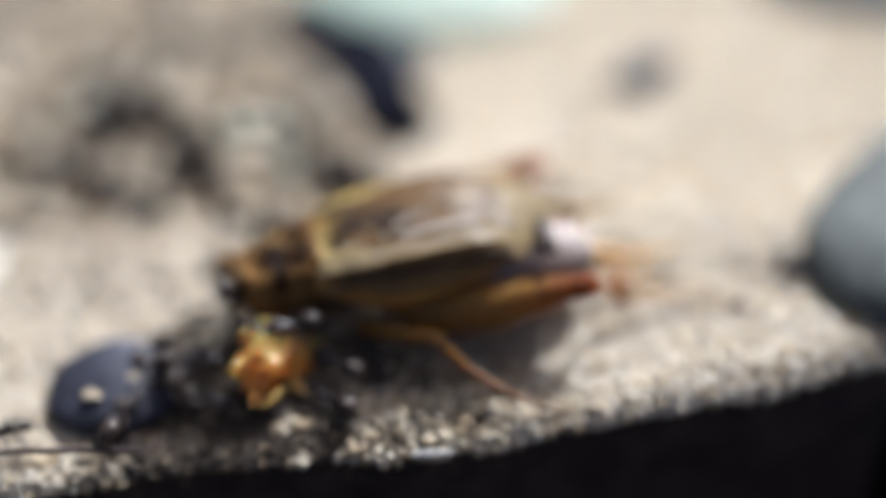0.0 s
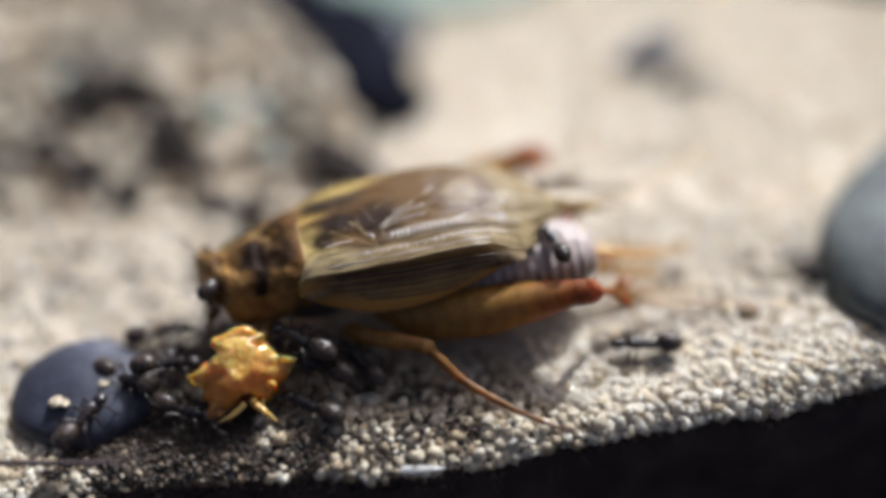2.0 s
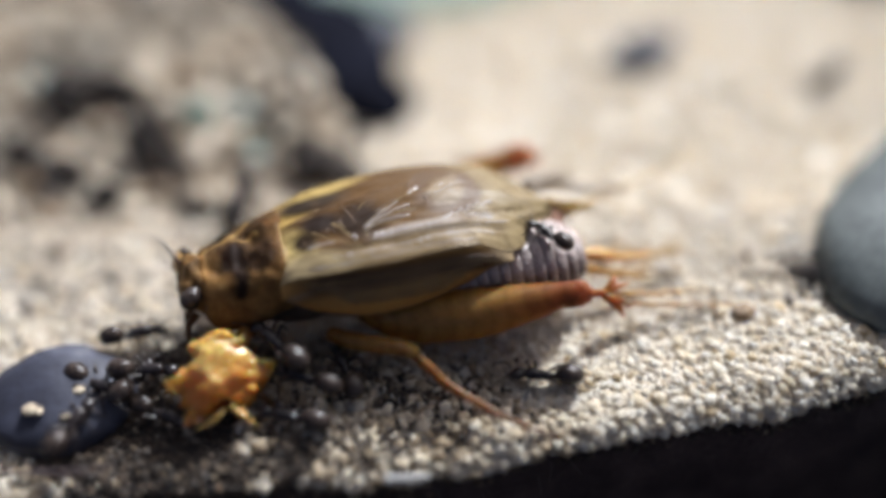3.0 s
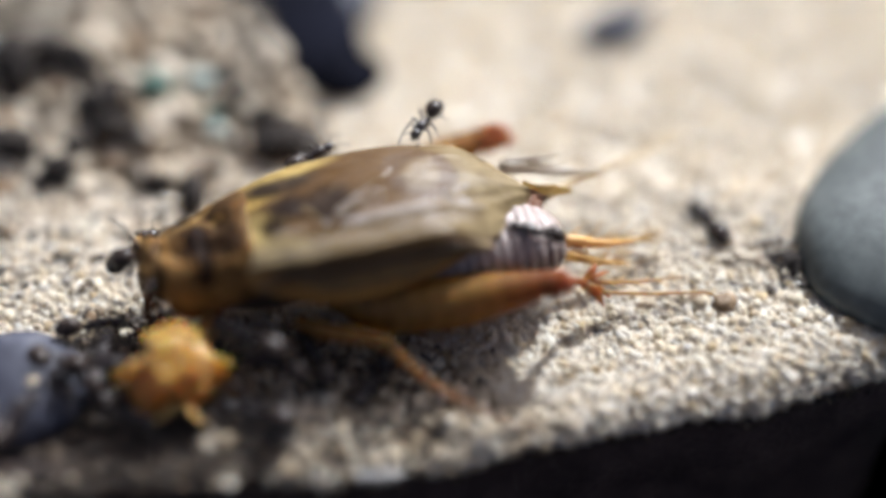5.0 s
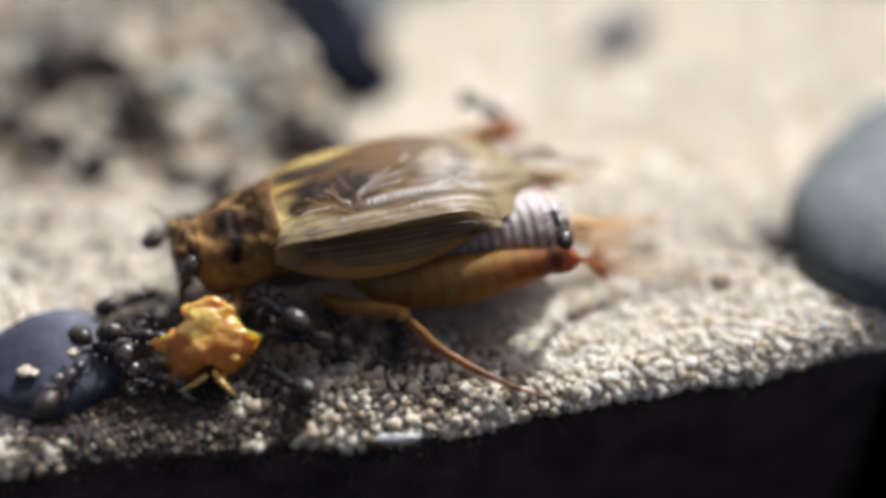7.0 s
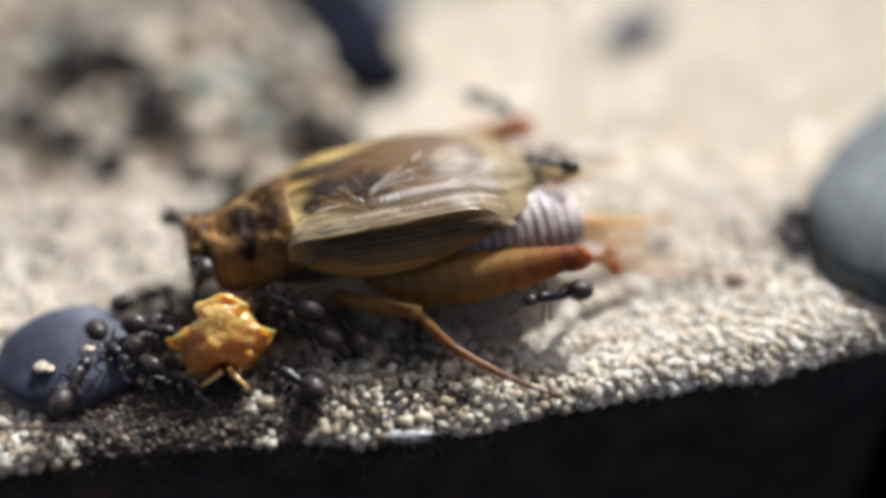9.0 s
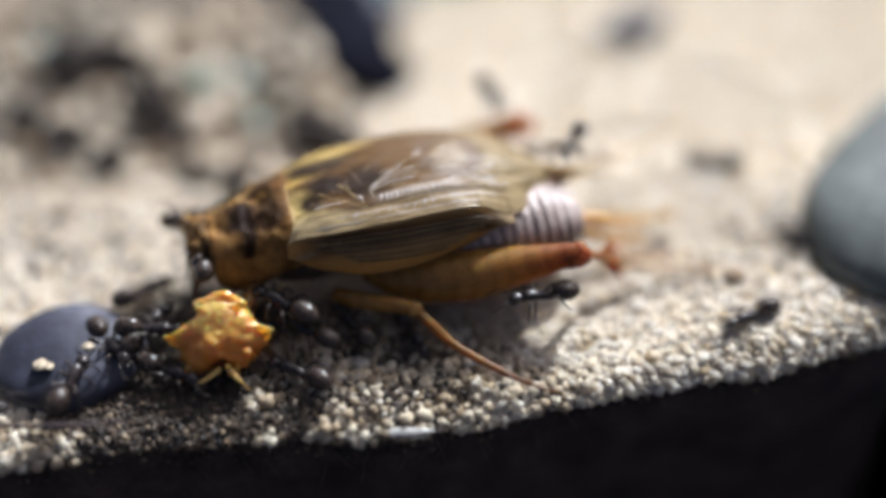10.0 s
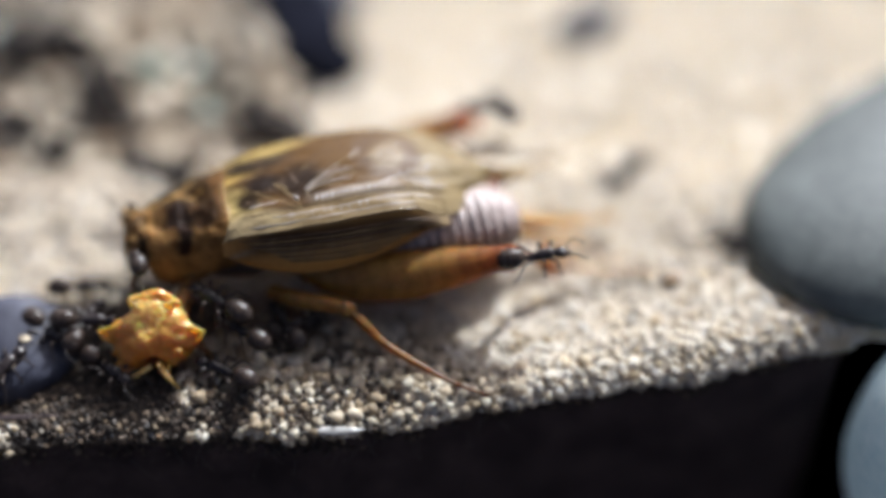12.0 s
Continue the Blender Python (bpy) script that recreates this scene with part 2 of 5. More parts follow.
def blob(centre, radii, rough=0.0, scale=1.0, level=3, seed=0.0, turn=(0, 0, 0)):
    """A rounded lump with uneven relief."""
    bm = bmesh.new()
    bmesh.ops.create_icosphere(bm, subdivisions=level, radius=1.0)
    m = Euler([radians(a) for a in turn]).to_matrix()
    for v in bm.verts:
        d = v.co.normalized()
        k = 1 + rough * (noise.noise(d * scale + Vector((seed, seed * 1.7, 3.1))) + 0.45 * noise.noise(d * scale * 2.7 + Vector((seed, 1.2, seed))))
        v.co = m @ Vector((d.x * radii[0] * k, d.y * radii[1] * k, d.z * radii[2] * k)) + Vector(centre)
    return bm


def lerp(x, table):
    return float(np.interp(x, [p[0] for p in table], [p[1] for p in table]))


def glide(x, table):
    """Like lerp, but with no kink at the table's places."""
    i = max(0, min(len(table) - 2, sum(1 for r in table[1:-1] if r[0] <= x)))
    (x0, y0), (x1, y1) = table[i], table[i + 1]
    a = table[i - 1] if i else table[i]
    b = table[i + 2] if i + 2 < len(table) else table[i + 1]
    m0, m1 = (y1 - a[1]) / (x1 - a[0]), (b[1] - y0) / (b[0] - x0)
    h = x1 - x0
    t = max(0.0, min(1.0, (x - x0) / h))
    return y0 * (1 + 2 * t) * (1 - t) ** 2 + h * m0 * t * (1 - t) ** 2 + y1 * t * t * (3 - 2 * t) + h * m1 * t * t * (t - 1)


def mixc(a, b, f):
    f = max(0.0, min(1.0, f))
    return tuple(p + (q - p) * f for p, q in zip(a, b))


def soft(d, r, edge=0.35):
    """1 inside the radius r, 0 outside, with a soft edge."""
    return max(0.0, min(1.0, (r - d) / (edge * r) + 0.5))


# ---- the sand ledge ----
EDGE = ((-60, -14.0), (-25, -9.1), (-20.5, -8.2), (-18.2, -7.8), (-16.2, -7.45), (-12, -7.0), (-8, -6.95), (-4.6, -6.95), (-1.5, -6.25), (2.5, -5.2), (5.3, -4.5), (9.6, -3.55), (13, -3.2), (16.3, -2.0), (18.9, -1.25), (21, -0.9), (24, -1.3), (60, -2.0))


def edge_y(x):
    return lerp(x, EDGE) + 0.25 * noise.noise(Vector((x * 0.45, 2.3, 0)))


def sand_z(x, y):
    z = 0.30 * noise.noise(Vector((x * 0.16, y * 0.16, 0.5))) + 0.13 * noise.noise(Vector((x * 0.6, y * 0.6, 4.5)))
    z -= 0.62 * math.exp(-max(0.0, y - edge_y(x)) / 0.5)
    return z + 0.35 * math.exp(-(((x - 17) / 2.5) ** 2 + ((y + 0.2) / 1.6) ** 2))


def spaced(first, last, step, far):
    mid = list(np.arange(first, last + step / 2, step))
    return [first - f for f in reversed(far)] + mid + [last + f for f in far]


def build_ground():
    xs = spaced(-34.0, 34.0, 0.8, (10, 40, 200, 1500, 40000))
    back = [0, 0.25, 0.6, 1.1, 1.8] + list(np.arange(2.6, 52, 0.8)) + [70, 120, 400, 2000, 40000]
    rings = []
    for x in xs:
        e = edge_y(max(-60, min(60, x)))
        rings.append([Vector((x, e + b, (sand_z(x, e + b) if abs(x) < 60 and b < 60 else 0) - 0.06)) for b in back])
    structure("ground", loft(rings, close=False, caps=False), SAND_BED, "packed pale sand on top of the ledge")
    # the ledge front, its shade painted black, and the lower ground before it
    xs = spaced(-34.0, 20.2, 0.7, ())
    down = [-0.15, -0.6, -1.2, -2, -3, -4.5, -6, -9, -14, -30, -60]
    rings = []
    for x in xs:
        e = edge_y(x)
        ring = [Vector((x, e + 2.5, -0.75)), Vector((x, e + 0.45, -0.72))]
        ring += [Vector((x, e + 0.1 - 0.28 * noise.noise(Vector((x * 0.9, z * 0.5, 7))) + (0.05 * z if z > -5 else -0.25), -0.7 + z)) for z in down]
        ring += [Vector((x, e + 6.0, -60.7)), Vector((x, e + 6.0, -0.9))]
        rings.append(ring)
    structure("ledge_front", loft(rings), LEDGE_SHADE, "front edge of the ledge, painted black for its shade")
    rings = [[Vector((x, y, -60.0 + 0.8 * noise.noise(Vector((x * 0.03, y * 0.03, 0))))) for y in (-40000, -2000, -400, -120, -60, -30, -10, 0, 3)] for x in (-40000, -2000, -300, -60, -20, 0, 20, 60, 300, 2000, 40000)]
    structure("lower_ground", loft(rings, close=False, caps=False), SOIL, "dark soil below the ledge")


def scatter(name, spots, sizes, material, label, level=1, rough=0.22, seed=1, flat=(0.65, 1.0), faceted=True):
    """Many small angular grains in one mesh."""
    bm = bmesh.new()
    bmesh.ops.create_icosphere(bm, subdivisions=level, radius=1.0)
    unit = np.array([v.co[:] for v in bm.verts])
    tris = np.array([[v.index for v in f.verts] for f in bm.faces])
    bm.free()
    rng = np.random.default_rng(seed)
    n, k = len(spots), len(unit)
    q = rng.normal(size=(n, 4))
    q /= np.linalg.norm(q, axis=1, keepdims=True)
    w, x, y, z = q.T
    rot = np.stack([1 - 2 * (y * y + z * z), 2 * (x * y - w * z), 2 * (x * z + w * y), 2 * (x * y + w * z), 1 - 2 * (x * x + z * z), 2 * (y * z - w * x), 2 * (x * z - w * y), 2 * (y * z + w * x), 1 - 2 * (x * x + y * y)], -1).reshape(n, 3, 3)
    form = unit[None] * (1 + rough * rng.normal(size=(n, k, 1))) * rng.uniform(flat[0], flat[1], size=(n, 1, 3)) * np.asarray(sizes)[:, None, None]
    co = np.einsum("nij,nkj->nki", rot, form) + np.asarray(spots)[:, None, :]
    faces = (tris[None] + (np.arange(n) * k)[:, None, None]).reshape(-1, 3)
    data = bpy.data.meshes.new(name)
    data.vertices.add(n * k)
    data.vertices.foreach_set("co", (co.reshape(-1) * MM).astype(np.float32))
    data.loops.add(faces.size)
    data.loops.foreach_set("vertex_index", faces.reshape(-1).astype(np.int32))
    data.polygons.add(len(faces))
    data.polygons.foreach_set("loop_start", np.arange(0, faces.size, 3, dtype=np.int32))
    data.polygons.foreach_set("loop_total", np.full(len(faces), 3, dtype=np.int32))
    data.polygons.foreach_set("use_smooth", np.full(len(faces), not faceted, dtype=bool))
    data.update(calc_edges=True)
    data.validate()
    data.materials.append(material)
    return tagged(new(name, data), label, "", "", "stuff")


def rock_height(x, y):
    """The height of the gritty stone over the sand."""
    right = lerp(y, ((6, -13.5), (9, -8.5), (13.8, -6.8), (19.6, -9.2), (26.1, -14.0), (40, -19)))
    front = lerp(x, ((-40, 7.0), (-25, 8.6), (-16, 9.0), (-11, 10.0), (-6, 12.2)))
    a, b = right - x, y - front
    if a <= 0 or b <= 0:
        return 0.0
    h = 2.8 * min(1.0, a / 1.4) ** 0.5 * min(1.0, b / 9.0) + 0.7 * math.exp(-((a - 1.3) / 0.9) ** 2) * min(1.0, b / 3.0)
    return h * (0.8 + 0.35 * noise.noise(Vector((x * 0.22, y * 0.22, 9)))) + 0.5 * noise.noise(Vector((x * 0.7, y * 0.7, 2))) * min(1.0, a, b)


def build_rock():
    rock = thing("gritty_stone", at(0, 0, 0), "rough gritty stone with cream, dark and green grains on the sand", "stone")
    xs, ys = np.arange(-38, -5.5, 0.6), np.arange(4, 40, 0.6)
    bm = bmesh.new()
    grid = [[bm.verts.new((x, y, rock_height(x, y) - 0.45)) for y in ys] for x in xs]
    for a, b in zip(grid, grid[1:]):
        for i in range(len(ys) - 1):
            bm.faces.new((a[i], b[i], b[i + 1], a[i + 1]))
    part("stone_body", bm, ROCK, rock)
    rng = np.random.default_rng(11)
    spots, sizes = [], []
    while len(spots) < 8000:
        x, y = rng.uniform(-36, -6), rng.uniform(4.5, 38)
        h = rock_height(x, y)
        if h > 0.15:
            r = 0.2 + 0.75 * rng.random() ** 4
            spots.append((x, y, h - 0.5 + r * rng.uniform(0.1, 0.7)))
            sizes.append(r)
    scatter("surface_grit", spots, sizes, GRIT, "cream, brown and dark grains stuck in the stone", 1, 0.16, 4).parent = rock
    for x, y, r, mat, label in ((-15.4, 15.2, 1.15, GREEN, "dull dark green mineral grain"), (-12.4, 14.0, 0.6, GREEN, "small dark green mineral grain"), (-12.9, 15.9, 0.85, MINT, "pale mint mineral grain"), (-11.9, 12.9, 0.5, MINT, "small pale mint mineral grain"), (-19.9, 9.9, 0.5, GREEN, "small dark green mineral grain"), (-24.0, 17.2, 0.7, MINT, "pale mint mineral grain")):
        part("green_grain", blob((x, y, rock_height(x, y) + 0.05), (r, r * 0.8, r * 0.6), 0.25, 1.5, 2, x), mat, rock, label)
    for x, y, rx, ry, a in ((-22.7, 16.9, 1.3, 1.4, 40), (-22.2, 15.6, 0.9, 0.7, 0), (-21.9, 11.7, 1.1, 0.9, -20), (-19.2, 10.2, 0.9, 0.7, 10), (-18.6, 11.3, 0.6, 0.5, 0), (-17.7, 14.7, 1.2, 1.3, -30), (-16.8, 12.4, 1.0, 0.8, 0), (-18.9, 15.9, 0.9, 0.6, 30), (-20.3, 16.8, 1.2, 0.6, 10), (-24.4, 12.9, 1.3, 0.6, -15), (-8.6, 12.2, 1.25, 1.1, 20), (-9.4, 13.6, 0.8, 0.7, 50), (-7.0, 11.6, 1.0, 0.9, 0), (-12.6, 8.9, 0.5, 1.2, 5), (-10.9, 15.0, 0.8, 0.5, 50), (-25.2, 20.5, 1.2, 0.9, 0), (-14.3, 9.3, 0.5, 0.35, 30)):
        part("dark_grain", blob((x, y, rock_height(x, y) + 0.3), (rx * 1.1, ry * 1.1, 0.8), 0.35, 1.4, 3, x + y, (0, 0, a)), DARK_GRIT, rock, "blackish brown mineral grain")


def soil_shade_cover(x, y):
    """How far dark soil and painted shade cover the sand: 0 none, 1 fully."""
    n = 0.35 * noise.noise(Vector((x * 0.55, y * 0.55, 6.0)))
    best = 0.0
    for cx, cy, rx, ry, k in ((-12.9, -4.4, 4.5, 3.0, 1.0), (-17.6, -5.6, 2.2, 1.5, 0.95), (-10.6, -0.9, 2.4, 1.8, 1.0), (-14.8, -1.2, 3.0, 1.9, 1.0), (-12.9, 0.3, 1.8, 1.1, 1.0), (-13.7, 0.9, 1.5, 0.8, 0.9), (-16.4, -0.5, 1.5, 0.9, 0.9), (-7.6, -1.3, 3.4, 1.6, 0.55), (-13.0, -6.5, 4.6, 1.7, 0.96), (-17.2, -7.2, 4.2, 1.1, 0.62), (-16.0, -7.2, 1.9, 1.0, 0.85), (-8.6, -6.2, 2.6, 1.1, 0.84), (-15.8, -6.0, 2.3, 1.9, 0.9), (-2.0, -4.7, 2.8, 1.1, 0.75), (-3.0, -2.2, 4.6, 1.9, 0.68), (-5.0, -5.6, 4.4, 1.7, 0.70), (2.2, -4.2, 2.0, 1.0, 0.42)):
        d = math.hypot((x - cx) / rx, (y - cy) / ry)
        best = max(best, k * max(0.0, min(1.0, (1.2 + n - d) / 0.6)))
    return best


def sand_spots(rng, count, x0, x1, y0, y1):
    out = []
    while len(out) < count:
        x, y = rng.uniform(x0, x1), rng.uniform(y0, y1)
        if y < edge_y(x) - 0.12 or (x < -6 and y > 12 and rock_height(x, y) > 0.6) or (x > 20.6 and y < -0.8):
            continue
        if y < 2 and rng.random() < 1.2 * soil_shade_cover(x, y):
            continue
        out.append((x, y))
    return out


def build_sand():
    rng = np.random.default_rng(5)
    near = sand_spots(rng, 36000, -27, 22, -11, 9)
    sizes = 0.18 + 0.14 * rng.random(len(near)) ** 1.6 + 0.10 * (rng.random(len(near)) > 0.95)
    clean, dirty = ([], []), ([], [])
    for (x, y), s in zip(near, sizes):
        pick = dirty if y < 2 and soil_shade_cover(x, y) > 0.04 else clean
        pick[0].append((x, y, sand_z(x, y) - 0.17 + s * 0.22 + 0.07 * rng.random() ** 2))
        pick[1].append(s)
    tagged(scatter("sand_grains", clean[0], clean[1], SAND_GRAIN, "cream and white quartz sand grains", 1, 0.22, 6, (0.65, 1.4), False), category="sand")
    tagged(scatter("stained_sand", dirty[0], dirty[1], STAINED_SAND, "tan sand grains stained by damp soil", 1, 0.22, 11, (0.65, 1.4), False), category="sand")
    rng = np.random.default_rng(14)
    far = sand_spots(rng, 13000, -32, 33, 9, 40)
    sizes = 0.2 + 0.16 * rng.random(len(far)) ** 1.5
    spots = [(x, y, sand_z(x, y) - 0.17 + s * 0.25 + 0.08 * rng.random()) for (x, y), s in zip(far, sizes)]
    tagged(scatter("sand_grains", spots, sizes, SAND_GRAIN, "cream and white quartz sand grains farther back", 1, 0.12, 7, (0.75, 1.2), False), category="sand")
    crumbs, sizes = [], []
    for x in rng.uniform(-26, 20, 1500):
        z = -0.75 - 1.3 * rng.random() ** 2.2
        crumbs.append((x, edge_y(x) + 0.05 - 0.12 * rng.random(), z))
        sizes.append(0.07 + 0.12 * rng.random() ** 2)
    tagged(scatter("lip_crumbs", crumbs, sizes, SOIL_SHADE, "dark crumbs hanging under the sandy lip", 1, 0.2, 10), category="soil")
    # dark crumbs: soil, and shade below cricket, ants and piece put into colour
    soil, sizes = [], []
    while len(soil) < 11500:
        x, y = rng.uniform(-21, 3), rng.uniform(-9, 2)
        if y > edge_y(x) - 0.1 and rng.random() < soil_shade_cover(x, y):
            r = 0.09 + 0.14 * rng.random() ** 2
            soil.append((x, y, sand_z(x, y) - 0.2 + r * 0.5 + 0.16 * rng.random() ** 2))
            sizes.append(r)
    for _ in range(620):
        # a dark heap against the foot of the blue-grey pebble, shade painted in
        x, y = 15.5 + 1.1 * rng.normal(), 4.6 + 0.8 * rng.normal()
        r = 0.10 + 0.16 * rng.random() ** 2
        soil.append((x, y, sand_z(x, y) - 0.1 + r * 0.6 + 0.15 * rng.random()))
        sizes.append(r)
    tagged(scatter("soil_and_shade", soil, sizes, SOIL_SHADE, "dark soil crumbs with painted shade under the torn piece", 1, 0.2, 9), category="soil")
    # coarser and darker grit, mostly before the gritty stone and along the lip
    grit = sand_spots(rng, 1000, -27, -6, -2, 13) + sand_spots(rng, 1600, -27, -9.5, 3.0, 9.5)
    grit += [(13.5 + 0.7 * rng.normal(), 4.6 + 0.5 * rng.normal()) for _ in range(90)] + [(15.1 + 0.5 * rng.normal(), 4.0 + 0.6 * rng.normal()) for _ in range(90)]
    lip = [(x, y) for x, y in ((x, edge_y(x) + rng.uniform(-0.1, 1.0) ** 2) for x in rng.uniform(-24, 20, 800)) if rng.random() > soil_shade_cover(x, y)]
    sizes = [0.12 + 0.35 * rng.random() ** 3 for _ in grit] + [0.1 + 0.14 * rng.random() for _ in lip]
    spots = [(x, y, sand_z(x, y) - 0.1 + s * 0.5) for (x, y), s in zip(grit + lip, sizes)]
    tagged(scatter("coarse_grit", spots, sizes, GRIT, "coarse mixed grit lying in the sand", 1, 0.16, 8), category="grit")


def pebble(name, centre, radii, material, label, rough=0.1, scale=1.2, turn=(0, 0, 0), seed=0.0, level=4, group=""):
    ob = part(name, blob((0, 0, 0), radii, rough, scale, level, seed, turn), material)
    ob.location = Vector(centre) * MM
    return tagged(ob, label, "stone", group)


def build_stones():
    pebble("pebble", (28.3, 9.2, 0.65), (14.1, 7.7, 3.4), BLUE_PEBBLE, "large smooth blue-grey pebble half sunk in the sand", 0.03, 1.0, (0, 0, 32), 2.0, 5)
    pebble("pebble", (-18.5, -3.0, 0.3), (3.3, 2.8, 1.35), DARK_PEBBLE, "flat dark grey pebble with a pale spot beside the ants", 0.08, 1.2, (8, 0, 15), 5.0)
    pebble("pebble", (8.9, 21.6, 0.45), (2.35, 1.25, 0.85), DARK_PEBBLE, "small dark blue-grey pebble lying on the sand", 0.14, 1.3, (0, -10, 22), 8.0)
    pebble("slate_stone", (-9.3, 22.6, 0.5), (4.1, 6.6, 2.1), SLATE_SHADE, "long slate stone, painted black for shade, beside the gritty stone", 0.12, 1.4, (0, 0, 24), 11.0)
    pebble("slate_stone", (-5.7, 17.9, 0.2), (2.0, 2.0, 1.2), SLATE_SHADE, "small slate stone, painted black for shade, at the end of the long one", 0.15, 1.4, (0, 0, 10), 13.0)
    pebble("slate_stone", (-6.9, 24.2, 0.3), (2.6, 2.5, 1.4), DARK_PEBBLE, "dark blue-grey stone behind the black slate", 0.1, 1.2, (0, 0, 10), 14.0)
    pebble("slate_stone", (-12.8, 27.2, 0.5), (3.2, 3.8, 2.0), SLATE_SHADE, "slate stone, painted black for shade, behind the gritty stone", 0.14, 1.4, (0, 0, 20), 15.0)
    pebble("pale_stone", (-4.6, 33.4, 0.4), (9.4, 6.4, 1.7), PALE_GREEN, "pale mint-green smooth stone far behind", 0.04, 1.0, (0, 0, 3), 17.0)
    pebble("pale_stone", (29.0, 34.0, 0.8), (11.0, 6.5, 2.4), PALE_GREY, "pale grey flat stone far behind", 0.06, 1.0, (0, 0, -8), 19.0)
    pebble("pale_stone", (27.3, -4.0, -4.3), (7.2, 5.6, 8.6), PALE_BLUE, "pale blue stone standing beside the ledge", 0.05, 1.0, (0, 0, 20), 23.0, 5)
    for x, y, z, r in ((-19.2, -4.3, 1.52, 0.34), (-18.8, -4.4, 1.52, 0.22), (-17.3, -3.3, 1.55, 0.26), (-17.6, -4.6, 1.38, 0.24)):
        crumb = part("sand_clump", blob((0, 0, 0), (r, r * 0.9, r * 0.5), 0.3, 2.0, 3, x), ROCK)
        crumb.location = Vector((x, y, z - 0.12)) * MM
        tagged(crumb, "pale crumb of sand stuck on the dark pebble", "sand", "crumbs on the pebble")
    # soil crumb, made larger and dark for the shade at the pebble's foot
    crumb = part("dark_crumb", blob((0, 0, 0), (1.3, 0.8, 0.6), 0.4, 2.2, 4, 31.0), DARK_GRIT)
    crumb.location = Vector((15.5, 4.1, 0.15)) * MM
    tagged(crumb, "dark crumb of soil and painted shade against the foot of the blue-grey pebble", "soil")
    flake = part("mica_flake", blob((0, 0, 0), (1.1, 0.20, 0.06), 0.3, 1.8, 3, 3.0, (34, 4, 6)), FLAKE)
    flake.location = Vector((-3.1, -6.7, -0.35)) * MM
    tagged(flake, "shiny pale mica flake lying on the lip", "flake")
    twig = part("twig", limb([(-24.5, -7.6, 1.2), (-20.5, -7.35, 1.1), (-17.5, -7.3, 1.0), (-15.0, -6.95, 0.8)], [0.15, 0.14, 0.12, 0.05], 7), TWIG)
    # a dark sheet for the soil and the painted shade between the grains
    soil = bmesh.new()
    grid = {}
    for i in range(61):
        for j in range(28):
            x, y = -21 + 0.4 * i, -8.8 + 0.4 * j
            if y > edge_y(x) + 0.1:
                grid[i, j] = soil.verts.new((x, y, sand_z(x, y) - 0.42 + 0.44 * soil_shade_cover(x, y)))
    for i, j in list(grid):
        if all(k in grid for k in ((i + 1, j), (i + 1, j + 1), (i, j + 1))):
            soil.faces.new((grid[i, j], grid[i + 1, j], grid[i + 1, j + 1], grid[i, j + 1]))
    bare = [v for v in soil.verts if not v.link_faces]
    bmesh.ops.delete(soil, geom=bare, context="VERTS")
    structure("ground_soil_shade", soil, SOIL, "patch of dark soil and painted shade in the sand")
    tagged(twig, "thin dark purple-brown twig lying across the sand", "twig")
    rng = np.random.default_rng(21)
    for k in range(16):
        x = rng.uniform(-14, 4)
        e = edge_y(x)
        z0 = -1.0 - rng.random() * 2.0
        d = rng.uniform(-0.9, 0.9)
        bm = tube([(x, e - 0.05, z0), (x + d * 0.5, e - 0.25, z0 - 0.6), (x + d, e - 0.2, z0 - 1.3)], [0.022, 0.018, 0.008], 5)
        tagged(part("fibre", bm, FIBRE), "fine pale fibre sticking out of the dark ledge", "fibre", "fibres on the ledge")


# ---- the cricket: u runs from the shoulder to the tail, v to its far side, w up ----
NEAR_FOLD = ((-0.4, -2.05), (2, -2.65), (4.4, -3.0), (8.3, -2.95), (9.6, -3.0), (10.3, -2.6), (10.9, -2.1), (11.8, -1.3), (12.4, -0.6))
FAR_FOLD = ((-0.4, 2.6), (3, 2.8), (6, 2.7), (8.9, 2.5), (10.4, 2.1), (11.6, 1.0), (12.4, -0.3))
CREST = ((-0.4, 4.65), (0.3, 5.0), (2, 5.45), (6, 5.75), (9, 5.4), (11, 4.65), (12.4, 4.05))


def wing_point(u, q, lift=0.0):
    """A point of the folded forewings' back; q from -1 at the near fold to 1 at the far one."""
    a, b = glide(u, NEAR_FOLD), glide(u, FAR_FOLD)
    v = a + (b - a) * (q + 1) / 2
    w = glide(u, CREST) + 0.38 * (1 - q * q) - 0.10 * q * q * q * q
    w -= 0.55 * max(0.0, min(1.0, (u - 8.4) / 1.2)) * max(0.0, -q) ** 2
    w += 0.10 * noise.noise(Vector((u * 0.55, v * 0.9, 3.0))) + 0.03 * math.exp(-((q + 0.55) / 0.07) ** 2) - 0.05 * math.exp(-((q + 0.35) / 0.16) ** 2)
    w += 0.035 * noise.noise(Vector((u * 1.2, v * 2.6, 8.0))) + 0.022 * noise.noise(Vector((u * 0.6, v * 4.2, 1.0)))
    w += 0.03 * math.sin(9.0 * (q * 2.2 - 0.42 * u)) * math.exp(-(((u - 4.9) / 1.3) ** 2 + ((q + 0.12) / 0.28) ** 2))
    w += 0.05 * math.exp(-(((u - 7.7) / 1.0) ** 2 + ((q - 0.1) / 0.2) ** 2))
    return Vector((u, v, w + lift))


def shaky(path, amount=0.05):
    """The same line, drawn by a less steady hand."""
    return [p + amount * Vector((noise.noise(p * 1.9), noise.noise(p * 1.9 + Vector((5, 0, 0))), 0)) for p in path]


